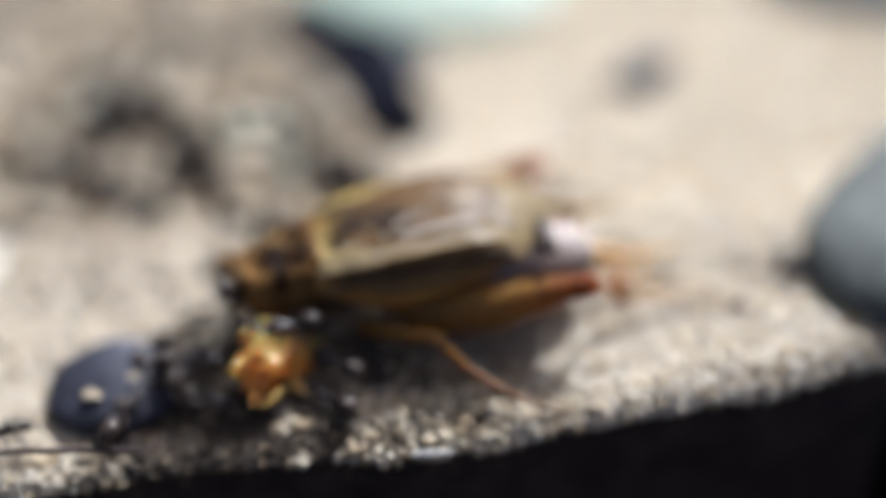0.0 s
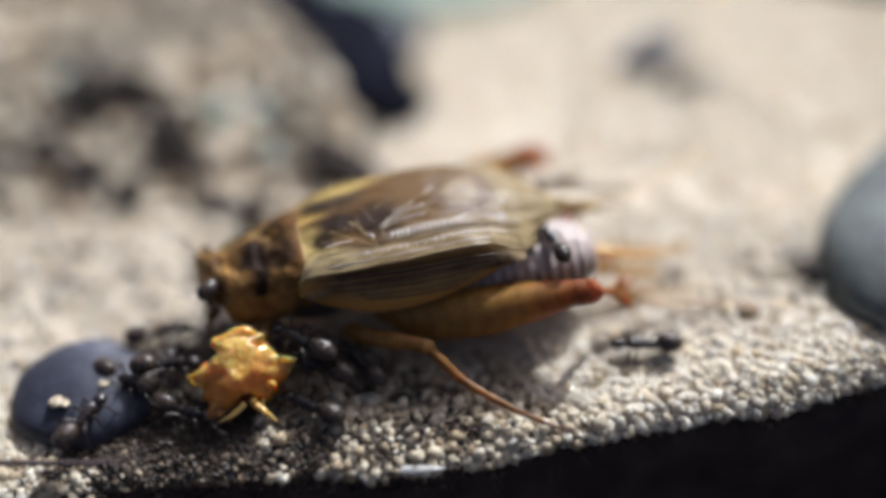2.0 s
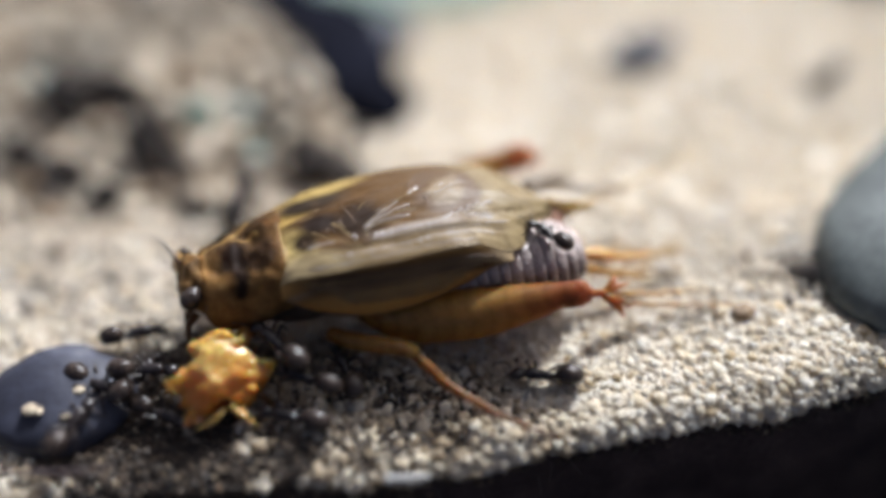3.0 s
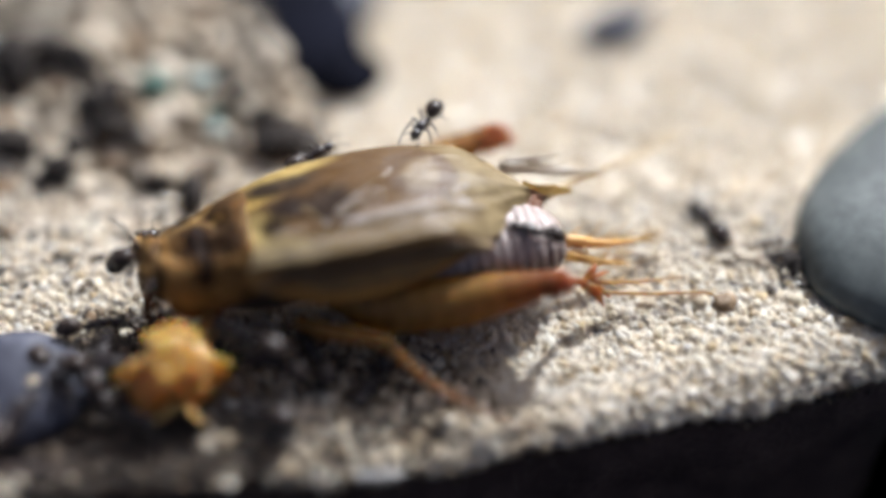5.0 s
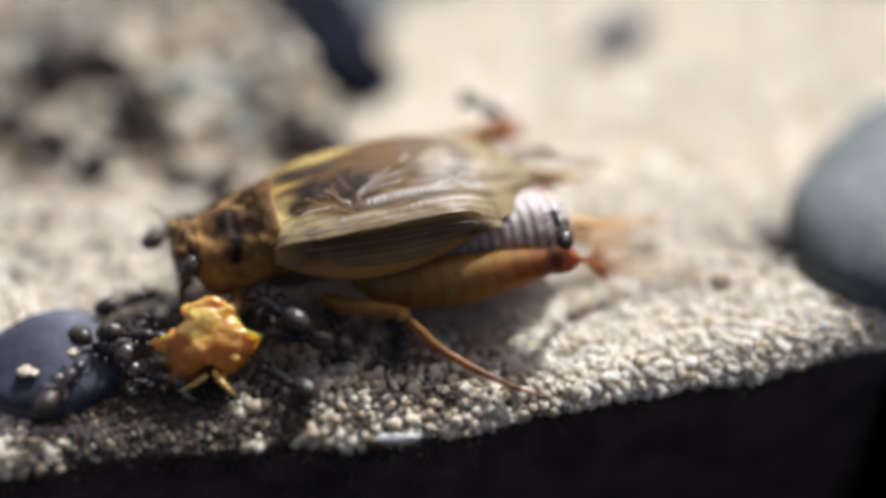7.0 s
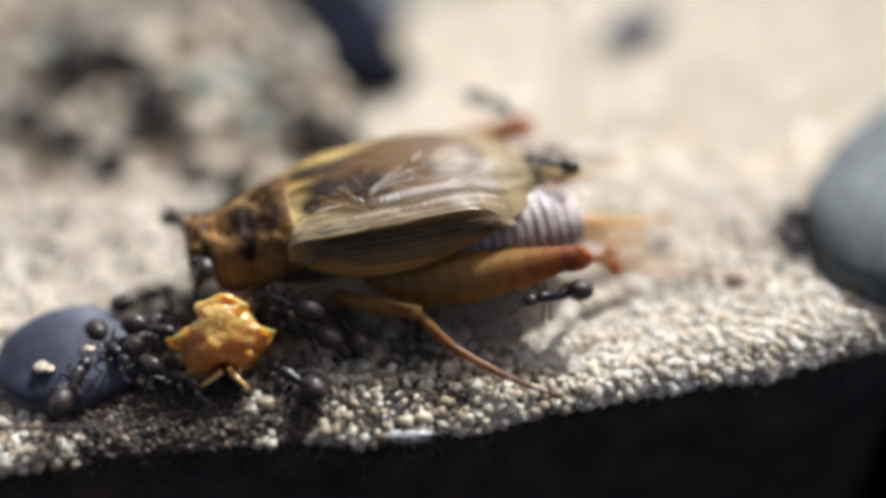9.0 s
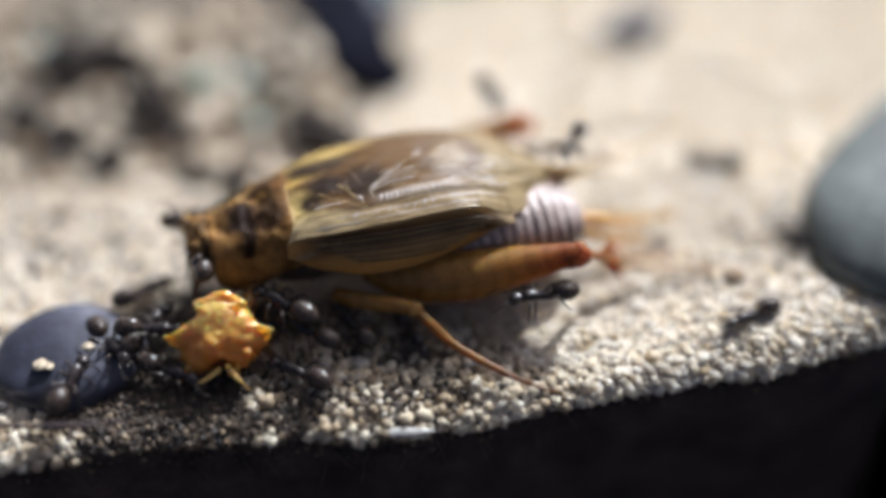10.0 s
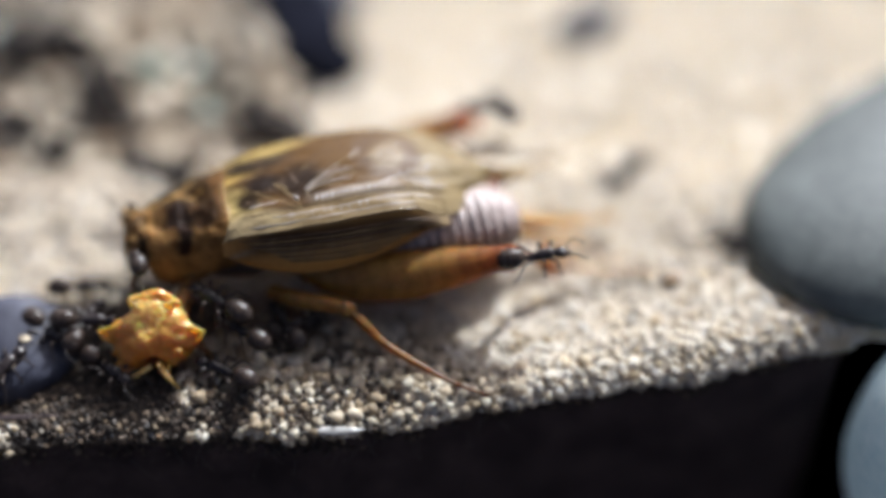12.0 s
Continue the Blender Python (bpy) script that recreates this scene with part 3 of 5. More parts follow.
def side_point(u, s, near=True, out=0.0):
    """A point of the forewing's side field; s from 0 at the fold to 1 at its lower rim."""
    top = wing_point(u, -1.0 if near else 1.0)
    low_w = glide(u, ((-0.4, 4.1), (0.75, 3.65), (2.85, 3.35), (5.1, 3.35), (7.6, 3.62), (8.9, 4.05), (9.8, 4.28)))
    low_v = glide(u, ((-0.4, -2.35), (0.75, -2.95), (2.85, -3.65), (5.1, -3.75), (7.6, -3.35), (8.9, -3.1), (9.8, -3.0)))
    if not near:
        low_v = -low_v - 0.3
    sign = -1 if near else 1
    v = top.y + (low_v - top.y) * s + sign * (0.42 * math.sin(s * math.pi) + out)
    return Vector((u, v, top.z + (min(low_w, top.z - 0.05) - top.z) * s ** 0.9))


def sheet(f, us, qs, thick):
    """A thin closed shell over the grid f(u, q)."""
    bm = bmesh.new()
    top = [[bm.verts.new(f(u, q)) for q in qs] for u in us]
    low = [[bm.verts.new(f(u, q) + Vector(thick)) for q in qs] for u in us]
    for g in (top, low):
        for a, b in zip(g, g[1:]):
            for i in range(len(qs) - 1):
                bm.faces.new((a[i], a[i + 1], b[i + 1], b[i]))
    for i in range(len(qs) - 1):
        bm.faces.new((top[0][i], top[0][i + 1], low[0][i + 1], low[0][i]))
        bm.faces.new((top[-1][i], top[-1][i + 1], low[-1][i + 1], low[-1][i]))
    for i in range(len(us) - 1):
        bm.faces.new((top[i][0], top[i + 1][0], low[i + 1][0], low[i][0]))
        bm.faces.new((top[i][-1], top[i + 1][-1], low[i + 1][-1], low[i][-1]))
    return bm


def wing_tint(p):
    u, v = p.x, p.y
    q = 2 * (v - glide(u, NEAR_FOLD)) / max(0.2, glide(u, FAR_FOLD) - glide(u, NEAR_FOLD)) - 1
    c = mixc((0.112, 0.055, 0.013), (0.140, 0.076, 0.024), (u - 3) / 5)
    c = mixc(c, (0.29, 0.215, 0.105), (u - 7.6) / 2.2)
    c = mixc(c, (0.42, 0.32, 0.17), soft(abs(q + 0.85), 0.17, 0.7) * (1.0 if u < 1.8 else max(0.45, 1.0 - 0.25 * (u - 1.8))))
    c = mixc(c, (0.070, 0.038, 0.015), 0.8 * soft(abs(q + 0.655), 0.035, 0.9) * soft(abs(u - 5.2), 4.0, 0.6))
    # pale sheen along the file, put into the colour
    c = mixc(c, (0.42, 0.36, 0.30), 0.7 * soft(abs(q + 0.54), 0.09, 0.8) * soft(abs(u - 5.8), 1.9, 0.5))
    c = mixc(c, (0.50, 0.33, 0.09), soft(math.hypot(u - 0.2, (q - 0.55) * 1.9), 1.3, 0.8))
    c = mixc(c, (0.105, 0.055, 0.018), soft(math.hypot((u - 1.0) * 0.55, (q - 0.04) * 4.2), 0.65, 0.8))
    c = mixc(c, (0.60, 0.45, 0.17), soft(math.hypot((u - 0.3) * 0.9, (q + 0.52) * 2.0), 0.95, 0.8))
    c = mixc(c, (0.56, 0.43, 0.23), soft(math.hypot((u - 0.9) * 0.5, (q + 0.86) * 3.4), 0.8, 0.8))
    c = mixc(c, (0.030, 0.018, 0.008), soft(math.hypot((u - 1.7) * 0.62, (q - 0.60) * 3.2), 1.0, 0.6))
    c = mixc(c, (0.035, 0.021, 0.010), soft(math.hypot(u - 1.1, (q + 0.38) * 2.6), 0.55, 0.7))
    c = mixc(c, (0.022, 0.012, 0.007), soft(math.hypot((u - 1.9) * 0.8, (q + 0.04) * 3.0), 0.7, 0.7))
    c = mixc(c, (0.030, 0.016, 0.008), soft(math.hypot((u - 3.6) * 0.8, (q + 0.16) * 2.4), 0.85, 0.8))
    c = mixc(c, (0.48, 0.34, 0.11), soft(math.hypot((u - 2.4) * 0.7, (q - 0.90) * 6.0), 1.2, 0.8))
    ring = math.hypot(u - 7.7, (q - 0.18) * 2.6)
    c = mixc(c, (0.13, 0.075, 0.035), soft(abs(ring - 1.15), 0.42, 0.9))
    c = mixc(c, (0.29, 0.215, 0.13), soft(ring + 0.5 * noise.noise(Vector((u * 1.5, v * 1.5, 1))), 0.72, 0.9))
    n = noise.noise(Vector((u * 1.3, v * 1.6, 5)))
    return mixc(c, (0.10, 0.055, 0.025), max(0.0, n - 0.1) * 0.7)


def side_tint(p):
    u, w = p.x, p.z
    s = (glide(u, CREST) - w) / 2.0
    c = mixc((0.46, 0.255, 0.085), (0.66, 0.370, 0.110), (s - 0.45) / 0.35)
    c = mixc(c, (0.50, 0.38, 0.25), soft(abs(s - 0.30), 0.04 + 0.05 * max(0.0, (u - 5) / 4), 0.9))
    c = mixc(c, (0.38, 0.28, 0.16), (u - 8.6) / 0.9)
    return mixc(c, (0.055, 0.032, 0.017), soft(abs(s - 0.20 - 0.02 * u), 0.19, 0.9) * max(0.3, min(1.0, 0.3 + 0.5 * u)) * max(0.0, min(1.0, 9.4 - u)))


SHIELD = ((-3.75, 1.55, 4.15, 2.75), (-3.55, 1.85, 4.42, 2.45), (-3.0, 2.1, 4.62, 2.25), (-2.2, 2.25, 4.88, 2.25), (-1.4, 2.4, 5.02, 2.6), (-0.6, 2.5, 5.30, 3.1), (0.05, 2.48, 5.42, 3.2), (0.30, 2.42, 5.36, 3.4))


def near_line(u, k, path):
    """How far a place of the shield, in mm, is from a line drawn on it."""
    best = 9.0
    for (a, b), (c, d) in zip(path, path[1:]):
        x, y, p, q = c - a, (d - b) * 9, u - a, (k - b) * 9
        t = max(0.0, min(1.0, (p * x + q * y) / (x * x + y * y)))
        best = min(best, math.hypot(p - t * x, q - t * y))
    return best


def pronotum_tint(p):
    """Dark blotches and a pale forked ridge; k runs from the far rim, 0, over the back to the near rim, 1."""
    c = (p.y - 0.28) / lerp(p.x, [(r[0], r[1]) for r in SHIELD])
    k = math.acos(max(-1.0, min(1.0, math.copysign(abs(c) ** 1.6, c)))) / math.pi
    n = noise.noise(Vector((p.x * 1.6, p.y * 1.6, p.z * 1.6)))
    u, k = p.x + 0.16 * n, k + 0.02 * noise.noise(Vector((p.x * 2.4, p.y * 2.4, p.z + 7)))
    c = mixc((0.27, 0.150, 0.052), (0.15, 0.078, 0.026), 0.5 + 1.2 * n)
    c = mixc(c, (0.085, 0.048, 0.020), 0.65 * max(0.0, min(1.0, (0.56 - k) / 0.10)))
    for a, b, r, kr, dark, f in ((-0.85, 0.575, 0.95, 1.1, (0.040, 0.021, 0.010), 1.0), (-1.0, 0.40, 1.05, 1.0, (0.055, 0.030, 0.012), 1.0), (-0.1, 0.42, 0.55, 0.6, (0.15, 0.070, 0.022), 0.8), (-2.45, 0.30, 0.85, 1.1, (0.040, 0.031, 0.021), 0.95), (-2.1, 0.535, 0.85, 1.0, (0.022, 0.012, 0.008), 1.0), (-3.1, 0.27, 0.4, 1.0, (0.06, 0.036, 0.016), 0.7), (-1.2, 0.16, 1.4, 0.8, (0.075, 0.040, 0.016), 0.8)):
        c = mixc(c, dark, f * soft(math.hypot((u - a) / r, (k - b) * 9 / (r * kr)), 0.85, 0.6))
    c = mixc(c, (0.020, 0.011, 0.007), soft(near_line(u, k, ((-1.9, 0.56), (-1.8, 0.68), (-1.95, 0.76), (-2.05, 0.81))), 0.33, 0.9))
    c = mixc(c, (0.36, 0.225, 0.080), 0.9 * soft(near_line(u, k, ((-3.6, 0.42), (-2.5, 0.42), (-1.8, 0.395), (-1.2, 0.32))), 0.11, 0.9))
    c = mixc(c, (0.30, 0.175, 0.055), 0.85 * soft(near_line(u, k, ((-2.6, 0.43), (-1.6, 0.465), (-0.8, 0.47))), 0.09, 0.9))
    c = mixc(c, (0.34, 0.180, 0.060), 0.8 * soft(near_line(u, k, ((-3.6, 0.45), (-3.5, 0.62), (-3.1, 0.80), (-2.8, 0.95))), 0.26, 0.9))
    return mixc(c, (0.44, 0.31, 0.14), soft(abs(p.x - 0.22), 0.09, 0.8) * soft(abs(k - 0.72), 0.22, 0.6))


def leg_tint(a, b, start, end):
    """Runs from the colour start at the place a to the colour end at b."""
    a, b = Vector(a), Vector(b)
    d = b - a

    def colour(p):
        f = (p - a).dot(d) / d.length_squared
        off = p - a - d * f
        n = noise.noise(p * 1.1)
        c = mixc(mixc(start, end, (f - 0.66) / 0.30), (0.17, 0.075, 0.018), 0.15 + max(0.0, n) * 0.6)
        return mixc(c, (0.13, 0.055, 0.014), 0.30 * max(0.0, math.sin(f * d.length * 7.5 + 3.0 * abs(off.z))))
    return colour


AMBER, RUST, PEACH, HONEY = (0.52, 0.295, 0.080), (0.34, 0.105, 0.030), (0.50, 0.22, 0.085), (0.24, 0.120, 0.027)


def abdomen_tint(p):
    # pale back as painted sheen, violet-brown flank as painted shade, pale hind rims
    n = noise.noise(p * 1.3)
    c = mixc((0.135, 0.100, 0.092), (0.37, 0.30, 0.275), (p.z + 0.25 * n - 3.25) / 0.5)
    return mixc(c, (0.42, 0.34, 0.30), 0.55 * soft(abs((p.x - 3.4) % 0.52 - 0.44), 0.05, 1.0))


def build_cricket():
    cricket = thing("cricket", at(-8.64, 1.88, 0, 0, 0, 16), "dead amber-brown cricket with folded glossy wings on the sand", "insect")
    # neck shield
    rings = []
    for i in range(55):
        u = -3.75 + 4.05 * i / 54
        wide, top, low = (lerp(u, [(r[0], r[c]) for r in SHIELD]) for c in (1, 2, 3))
        ring = []
        for k in range(81):
            a = math.pi * (k / 80)
            c, s = math.cos(a), math.sin(a)
            v = 0.28 + wide * math.copysign(abs(c) ** 0.62, c)
            w = low + (top - low) * s ** 0.55 + (0.24 * noise.noise(Vector((u * 1.1, v, 1.0))) + 0.10 * noise.noise(Vector((u * 2.6, v * 2.2, 4.0)))) * s - 0.10 * math.exp(-((u + 1.3) / 0.5) ** 2) * s
            ring.append(Vector((u, v, w)))
        for k in range(80, -1, -1):
            p = ring[k]
            ring.append(Vector((p.x, 0.28 + (p.y - 0.28) * 0.92, max(low - 0.05, p.z - 0.2))))
        rings.append(ring)
    part("pronotum", loft(rings), PRONOTUM, cricket, "amber neck shield with dark brown patches", pronotum_tint)
    # the bitten head
    head = part("head", blob((-3.85, 0.6, 3.3), (0.85, 1.5, 1.2), 0.3, 2.0, 4, 4.0, (0, 12, 0)), PRONOTUM, cricket, "dark amber bitten head", lambda p: mixc((0.24, 0.135, 0.050), (0.035, 0.020, 0.011), 0.45 + 1.6 * noise.noise(p * 1.1)))
    for v in (-0.85, 2.2):
        part("eye", blob((-4.25, v, 3.5), (0.36, 0.30, 0.42), 0.08, 1.0, 2), EYE, head, "dark compound eye")
    part("jaw_stump", blob((-4.5, 1.7, 3.35), (0.34, 0.5, 0.6), 0.3, 1.5, 2, 6.0), PRONOTUM, head, "amber remains of the face", lambda p: (0.34, 0.20, 0.07))
    for k, (v, w) in enumerate(((-0.9, 2.4), (0.1, 2.1), (1.0, 2.3))):
        part("mouthpart", limb([(-4.2, v, w + 0.3), (-4.7, v - 0.1, w - 0.3), (-4.8, v - 0.4, w - 1.0)], [0.2, 0.14, 0.05], 7), PRONOTUM, head, "bent dark mouthpart", lambda p: (0.12, 0.06, 0.025))
    part("antenna", limb([(-4.4, 1.2, 3.8), (-5.0, 2.2, 4.4), (-5.6, 3.4, 4.0)], [0.07, 0.05, 0.02], 6), TWIG, cricket, "broken dark feeler")
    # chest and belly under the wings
    # the wings' shade is put into the chest's dark colour
    part("thorax", blob((0.8, 0.1, 2.7), (3.4, 2.2, 1.7), 0.06, 1.4, 3, 2.0), MEMBRANE, cricket, "dark chest, the shade of the wings put into its colour")
    # abdomen: overlapping rings
    for k in range(19):
        u0 = 3.4 + 0.52 * k
        rings = []
        for du, flare, drop in ((-0.08, 0.90, 0), (0.03, 0.975, 0), (0.26, 1.0, 0), (0.46, 0.99, 0), (0.53, 0.955, 0), (0.55, 0.88, 0)):
            u = u0 + du
            cv = lerp(u, ((3, -0.4), (8, -1.2), (13.2, -2.05)))
            cw = lerp(u, ((3, 2.9), (9, 2.75), (13.2, 2.65)))
            rv = lerp(u, ((3, 2.5), (8, 2.4), (11.5, 2.1), (12.6, 1.7), (13.4, 0.95))) * flare
            rw = lerp(u, ((3, 1.75), (8, 1.75), (11.5, 1.68), (12.6, 1.38), (13.4, 0.75))) * flare
            ring = []
            for j in range(28):
                a = 2 * math.pi * j / 28
                crease = 1 + 0.02 * math.sin(a * 9 + k) + 0.035 * noise.noise(Vector((k * 0.9, math.cos(a), 5.0))) + 0.03 * noise.noise(Vector((u * 2, math.cos(a) * 2, math.sin(a) * 2)))
                ring.append(Vector((u, cv + rv * math.cos(a) * crease, cw + rw * math.sin(a) * crease)))
            rings.append(ring)
        part("abdomen_ring", loft(rings), ABDOMEN, cricket, "greyish violet glossy abdomen ring, top sheen and flank shade painted on", abdomen_tint)
    for k in range(9):
        # dark plates along the flank below the wing
        u = 5.22 + 0.52 * k
        cv, rv = lerp(u, ((3, -0.4), (8, -1.2), (13.2, -2.05))), lerp(u, ((3, 2.5), (8, 2.4), (11.5, 2.1)))
        w = 2.75 + 0.05 * k
        part("flank_plate", blob((u, cv - rv * 0.99, w), (0.11, 0.08, 0.5), 0.15, 1.5, 2, u, (8, 18, 0)), MEMBRANE, cricket, "dark flank plate")
    # forewings
    us = [x * 0.064 - 0.4 for x in range(201)]
    qs = [x / 48 - 1 for x in range(97)]
    back = part("forewing", sheet(lambda u, q: wing_point(u, q), us, qs, (0, 0, -0.09)), WING, cricket, "glossy amber-brown veined forewing folded over the back", wing_tint)
    su, ss = [x * 0.17 - 0.4 for x in range(61)], [x / 12 for x in range(13)]
    flank = part("forewing_side", sheet(lambda u, s: side_point(u, s), su, ss, (0, 0.09, 0)), WING_SIDE, cricket, "dark-striped side field of the forewing", side_tint)
    part("forewing_side", sheet(lambda u, s: side_point(u, s, False), su, ss, (0, -0.09, 0)), WING_SIDE, cricket, "far side field of the forewing", side_tint)

    def vein(path, r, mat=VEIN, owner=back, n=6, shake=0.03):
        # a low rib, sunk into the wing
        sink = Vector((0, 0, -0.5 * r)) if owner is back else Vector((0, 0.5 * r, 0))
        path = [p + sink for p in shaky(path, shake)]
        part("vein", tube(path, [r * 0.5] + [r] * (len(path) - 2) + [r * 0.3], n, 0.7 if owner is back else 1.0), mat, owner)

    def along(u0, q0, u1, q1, bend=0.0, k=14, lift=0.01):
        return [wing_point(u0 + (u1 - u0) * t, q0 + (q1 - q0) * t + bend * math.sin(math.pi * t), lift) for t in (i / k for i in range(k + 1))]

    # long ribs beside the fold, with short bars between them
    vein(along(-0.2, -0.99, 10.6, -0.99, 0, 26, 0.0), 0.10)
    vein(along(0.9, -0.90, 8.6, -0.90, 0, 22, 0.0), 0.05, VEIN_GLINT)
    vein(along(0.8, -0.70, 10.2, -0.66, 0.0, 24, 0.0), 0.055)
    vein(along(1.8, -0.78, 9.4, -0.76, 0.0, 24, 0.0), 0.05, VEIN_GLINT)
    vein(along(3.4, -0.63, 8.8, -0.62, 0.02, 22, 0.0), 0.05)
    vein(along(6.4, -0.47, 10.6, -0.30, 0.02, 16, 0.0), 0.045)
    for k in range(17):
        # little arches in the pale strip beside the fold
        u = 2.4 + 0.27 * k + 0.06 * math.sin(k * 2.3)
        vein(along(u, -0.86, u + 0.10 + 0.08 * math.sin(k * 1.7), -0.73 + 0.02 * math.sin(k), 0, 4, 0.0), 0.045 + 0.02 * math.sin(k * 3.1), VEIN_GLINT if k % 3 else VEIN)
    for k in range(12):
        # the file
        u = 4.05 + 0.235 * k + 0.03 * math.sin(k * 1.9)
        vein(along(u, -0.61, u + 0.13, -0.455 - 0.006 * k, 0, 4, 0.01), 0.085 + 0.02 * math.sin(k * 2.7), VEIN_GLINT)
    # the harp: slanting ribs that fan out from one root
    for u1, q1, bend, r, mat in ((6.5, 0.28, 0.02, 0.055, VEIN), (5.5, 0.07, 0.02, 0.06, VEIN_GLINT), (6.0, -0.07, 0.06, 0.055, VEIN_GLINT), (6.2, -0.17, 0.07, 0.05, VEIN), (5.9, -0.27, 0.05, 0.05, VEIN_GLINT), (5.4, -0.36, 0.03, 0.045, VEIN)):
        vein(along(3.65, -0.32 - 0.10 * (0.28 - q1), u1, q1, bend, 12), r, mat)
    vein(along(5.9, 0.12, 6.6, 0.34, 0.02, 6), 0.05, VEIN_GLINT)
    vein(along(1.4, -0.14, 3.6, -0.71, -0.05, 14, -0.015), 0.15)
    vein(along(2.35, -0.06, 3.5, -0.70, 0.05, 12, -0.015), 0.16)
    vein(along(2.0, -0.40, 3.0, -0.46, 0.03, 8, -0.03), 0.10)
    # a strong highlight, built as a short pale rib
    vein(along(3.15, -0.42, 3.3, -0.52, 0.0, 4, 0.05), 0.10, VEIN_GLINT)
    vein(along(2.7, 0.02, 3.6, 0.10, 0.05, 8, -0.02), 0.09)
    vein(along(1.1, -0.55, 2.4, -0.50, 0.02, 8, 0.02), 0.05, VEIN_GLINT)
    vein(along(0.6, 0.10, 3.0, 0.26, 0.08, 12, 0.0), 0.07, DARK_VEIN)
    vein(along(2.9, 0.28, 3.5, -0.28, 0.04, 8, 0.0), 0.065, DARK_VEIN)
    vein(along(1.0, -0.30, 1.3, -0.50, 0.0, 5, 0.0), 0.06, DARK_VEIN)
    for k in range(9):
        # small wrinkles round the harp's root
        g = 0.7 * k
        c = Vector((2.9 + 0.9 * math.sin(2.1 * k), -0.05 + 0.33 * math.cos(1.3 * k), 0))
        vein(along(c.x, c.y, c.x + 0.55 * math.cos(g), c.y + 0.16 * math.sin(g), 0.05, 6, 0.01), 0.04, VEIN if k % 2 else DARK_VEIN)
    # the mirror cell with drawn glints, bright speckles beside it and the netted tip
    vein(along(6.0, 0.32, 7.2, 0.66, 0.1, 8), 0.05, DARK_VEIN)
    loop = [wing_point(7.6 + 1.05 * math.cos(a), 0.16 + 0.40 * math.sin(a), 0.0) for a in (2 * math.pi * k / 22 for k in range(22))]
    vein(loop[3:15], 0.05, DARK_VEIN)
    # glints on the mirror, built as short pale ribs
    for k in range(7):
        u, q = 7.1 + 0.13 * k, 0.08 + 0.05 * ((k * 3) % 5)
        vein(along(u, q, u + 0.3, q + 0.03, 0.01, 4), 0.04, VEIN_GLINT)
    # bright speckles of reflected light, built as short pale ribs
    for k in range(13):
        u, q = 6.9 + 0.20 * k, -0.52 + 0.028 * k + 0.03 * math.sin(k * 2.9)
        vein(along(u, q, u + 0.22 + 0.1 * math.sin(k * 1.3), q + 0.07, 0.01, 4), 0.05, VEIN_GLINT)
    # sheen before the tip, drawn as fine pale ribs
    for k in range(9):
        u, q = 8.0 + 0.12 * k, -0.66 + 0.05 * ((k * 4) % 9)
        vein(along(u, q, u + 1.0 + 0.3 * math.sin(k), q + 0.06, 0.02, 8), 0.04, VEIN_GLINT if k % 2 else VEIN)
    for k in range(9):
        q = -0.35 + 0.15 * k
        vein(along(8.9 + 0.15 * abs(k - 4), q * 0.9, 11.7 - 0.14 * abs(k - 3), q * 1.0, 0.04, 12), 0.016)
    for k in range(16):
        u, q = 8.9 + 0.17 * k, -0.45 + 0.13 * ((k * 5) % 9)
        vein(along(u, q, u + 0.10, q + 0.16, 0, 3), 0.022)
    vein(along(0.0, 0.97, 9.0, 0.97, 0, 22, 0.0), 0.07)
    vein(along(2.2, 0.55, 6.8, 0.62, 0.05, 16), 0.035, DARK_VEIN)
    # stripes of the side field
    for k in range(9):
        s = 0.10 + 0.055 * k
        end = 9.3 - 0.32 * k
        path = [side_point(0.4 + 0.25 * k + (end - 0.4 - 0.25 * k) * t, s + (0.04 + 0.05 * (k / 8)) * t + 0.10 * t * t, True, 0.015) for t in (i / 18 for i in range(19))]
        vein(path, 0.034 if k % 2 else 0.045, VEIN if k % 2 else DARK_VEIN, flank)
    for k in range(7):
        u = 5.6 + 0.5 * k
        vein([side_point(u + 0.5 * t, 0.35 + 0.45 * t, True, 0.012) for t in (0, 0.33, 0.66, 1.0)], 0.024, VEIN, flank)
    rim = [side_point(-0.3 + 9.9 * t, 0.995, True, 0.0) for t in (i / 24 for i in range(25))]
    vein(rim, 0.05, DARK_VEIN, flank)
    # crumpled hind wing tips behind
    for a, b, wide, mat, label in (((11.6, 1.5, 4.0), (16.4, 1.1, 3.0), 0.30, SKIN, "clear crumpled tip of the hind wing"), ((12.0, 1.9, 3.9), (14.8, 2.3, 3.3), 0.24, SKIN, "clear crumpled tip of the hind wing"), ((12.3, 0.3, 3.7), (14.6, 0.2, 3.0), 0.5, STRAW, "yellowish fold of the hind wing"), ((11.8, -0.5, 3.9), (13.3, -0.1, 3.3), 0.55, ROOT, "reddish brown fold of the hind wing")):
        part("hind_wing_fold", torn_flap(a, b, wide, a[0]), mat, cricket, label)
    part("hind_wing_root", blob((12.3, -0.6, 3.65), (0.6, 0.7, 0.3), 0.45, 2.0, 4, 7.0, (0, 18, 10)), ROOT, cricket, "reddish brown crumpled hind wing")
    # hind legs
    for sign, knee, hip in ((-1, (12.0, -5.15, 3.35), (2.9, -2.3, 2.2)), (1, (11.9, 4.85, 2.95), (3.4, 2.9, 1.9))):
        k, h = Vector(knee), Vector(hip)
        sag = Vector((0, 0.25 * sign, -0.42))
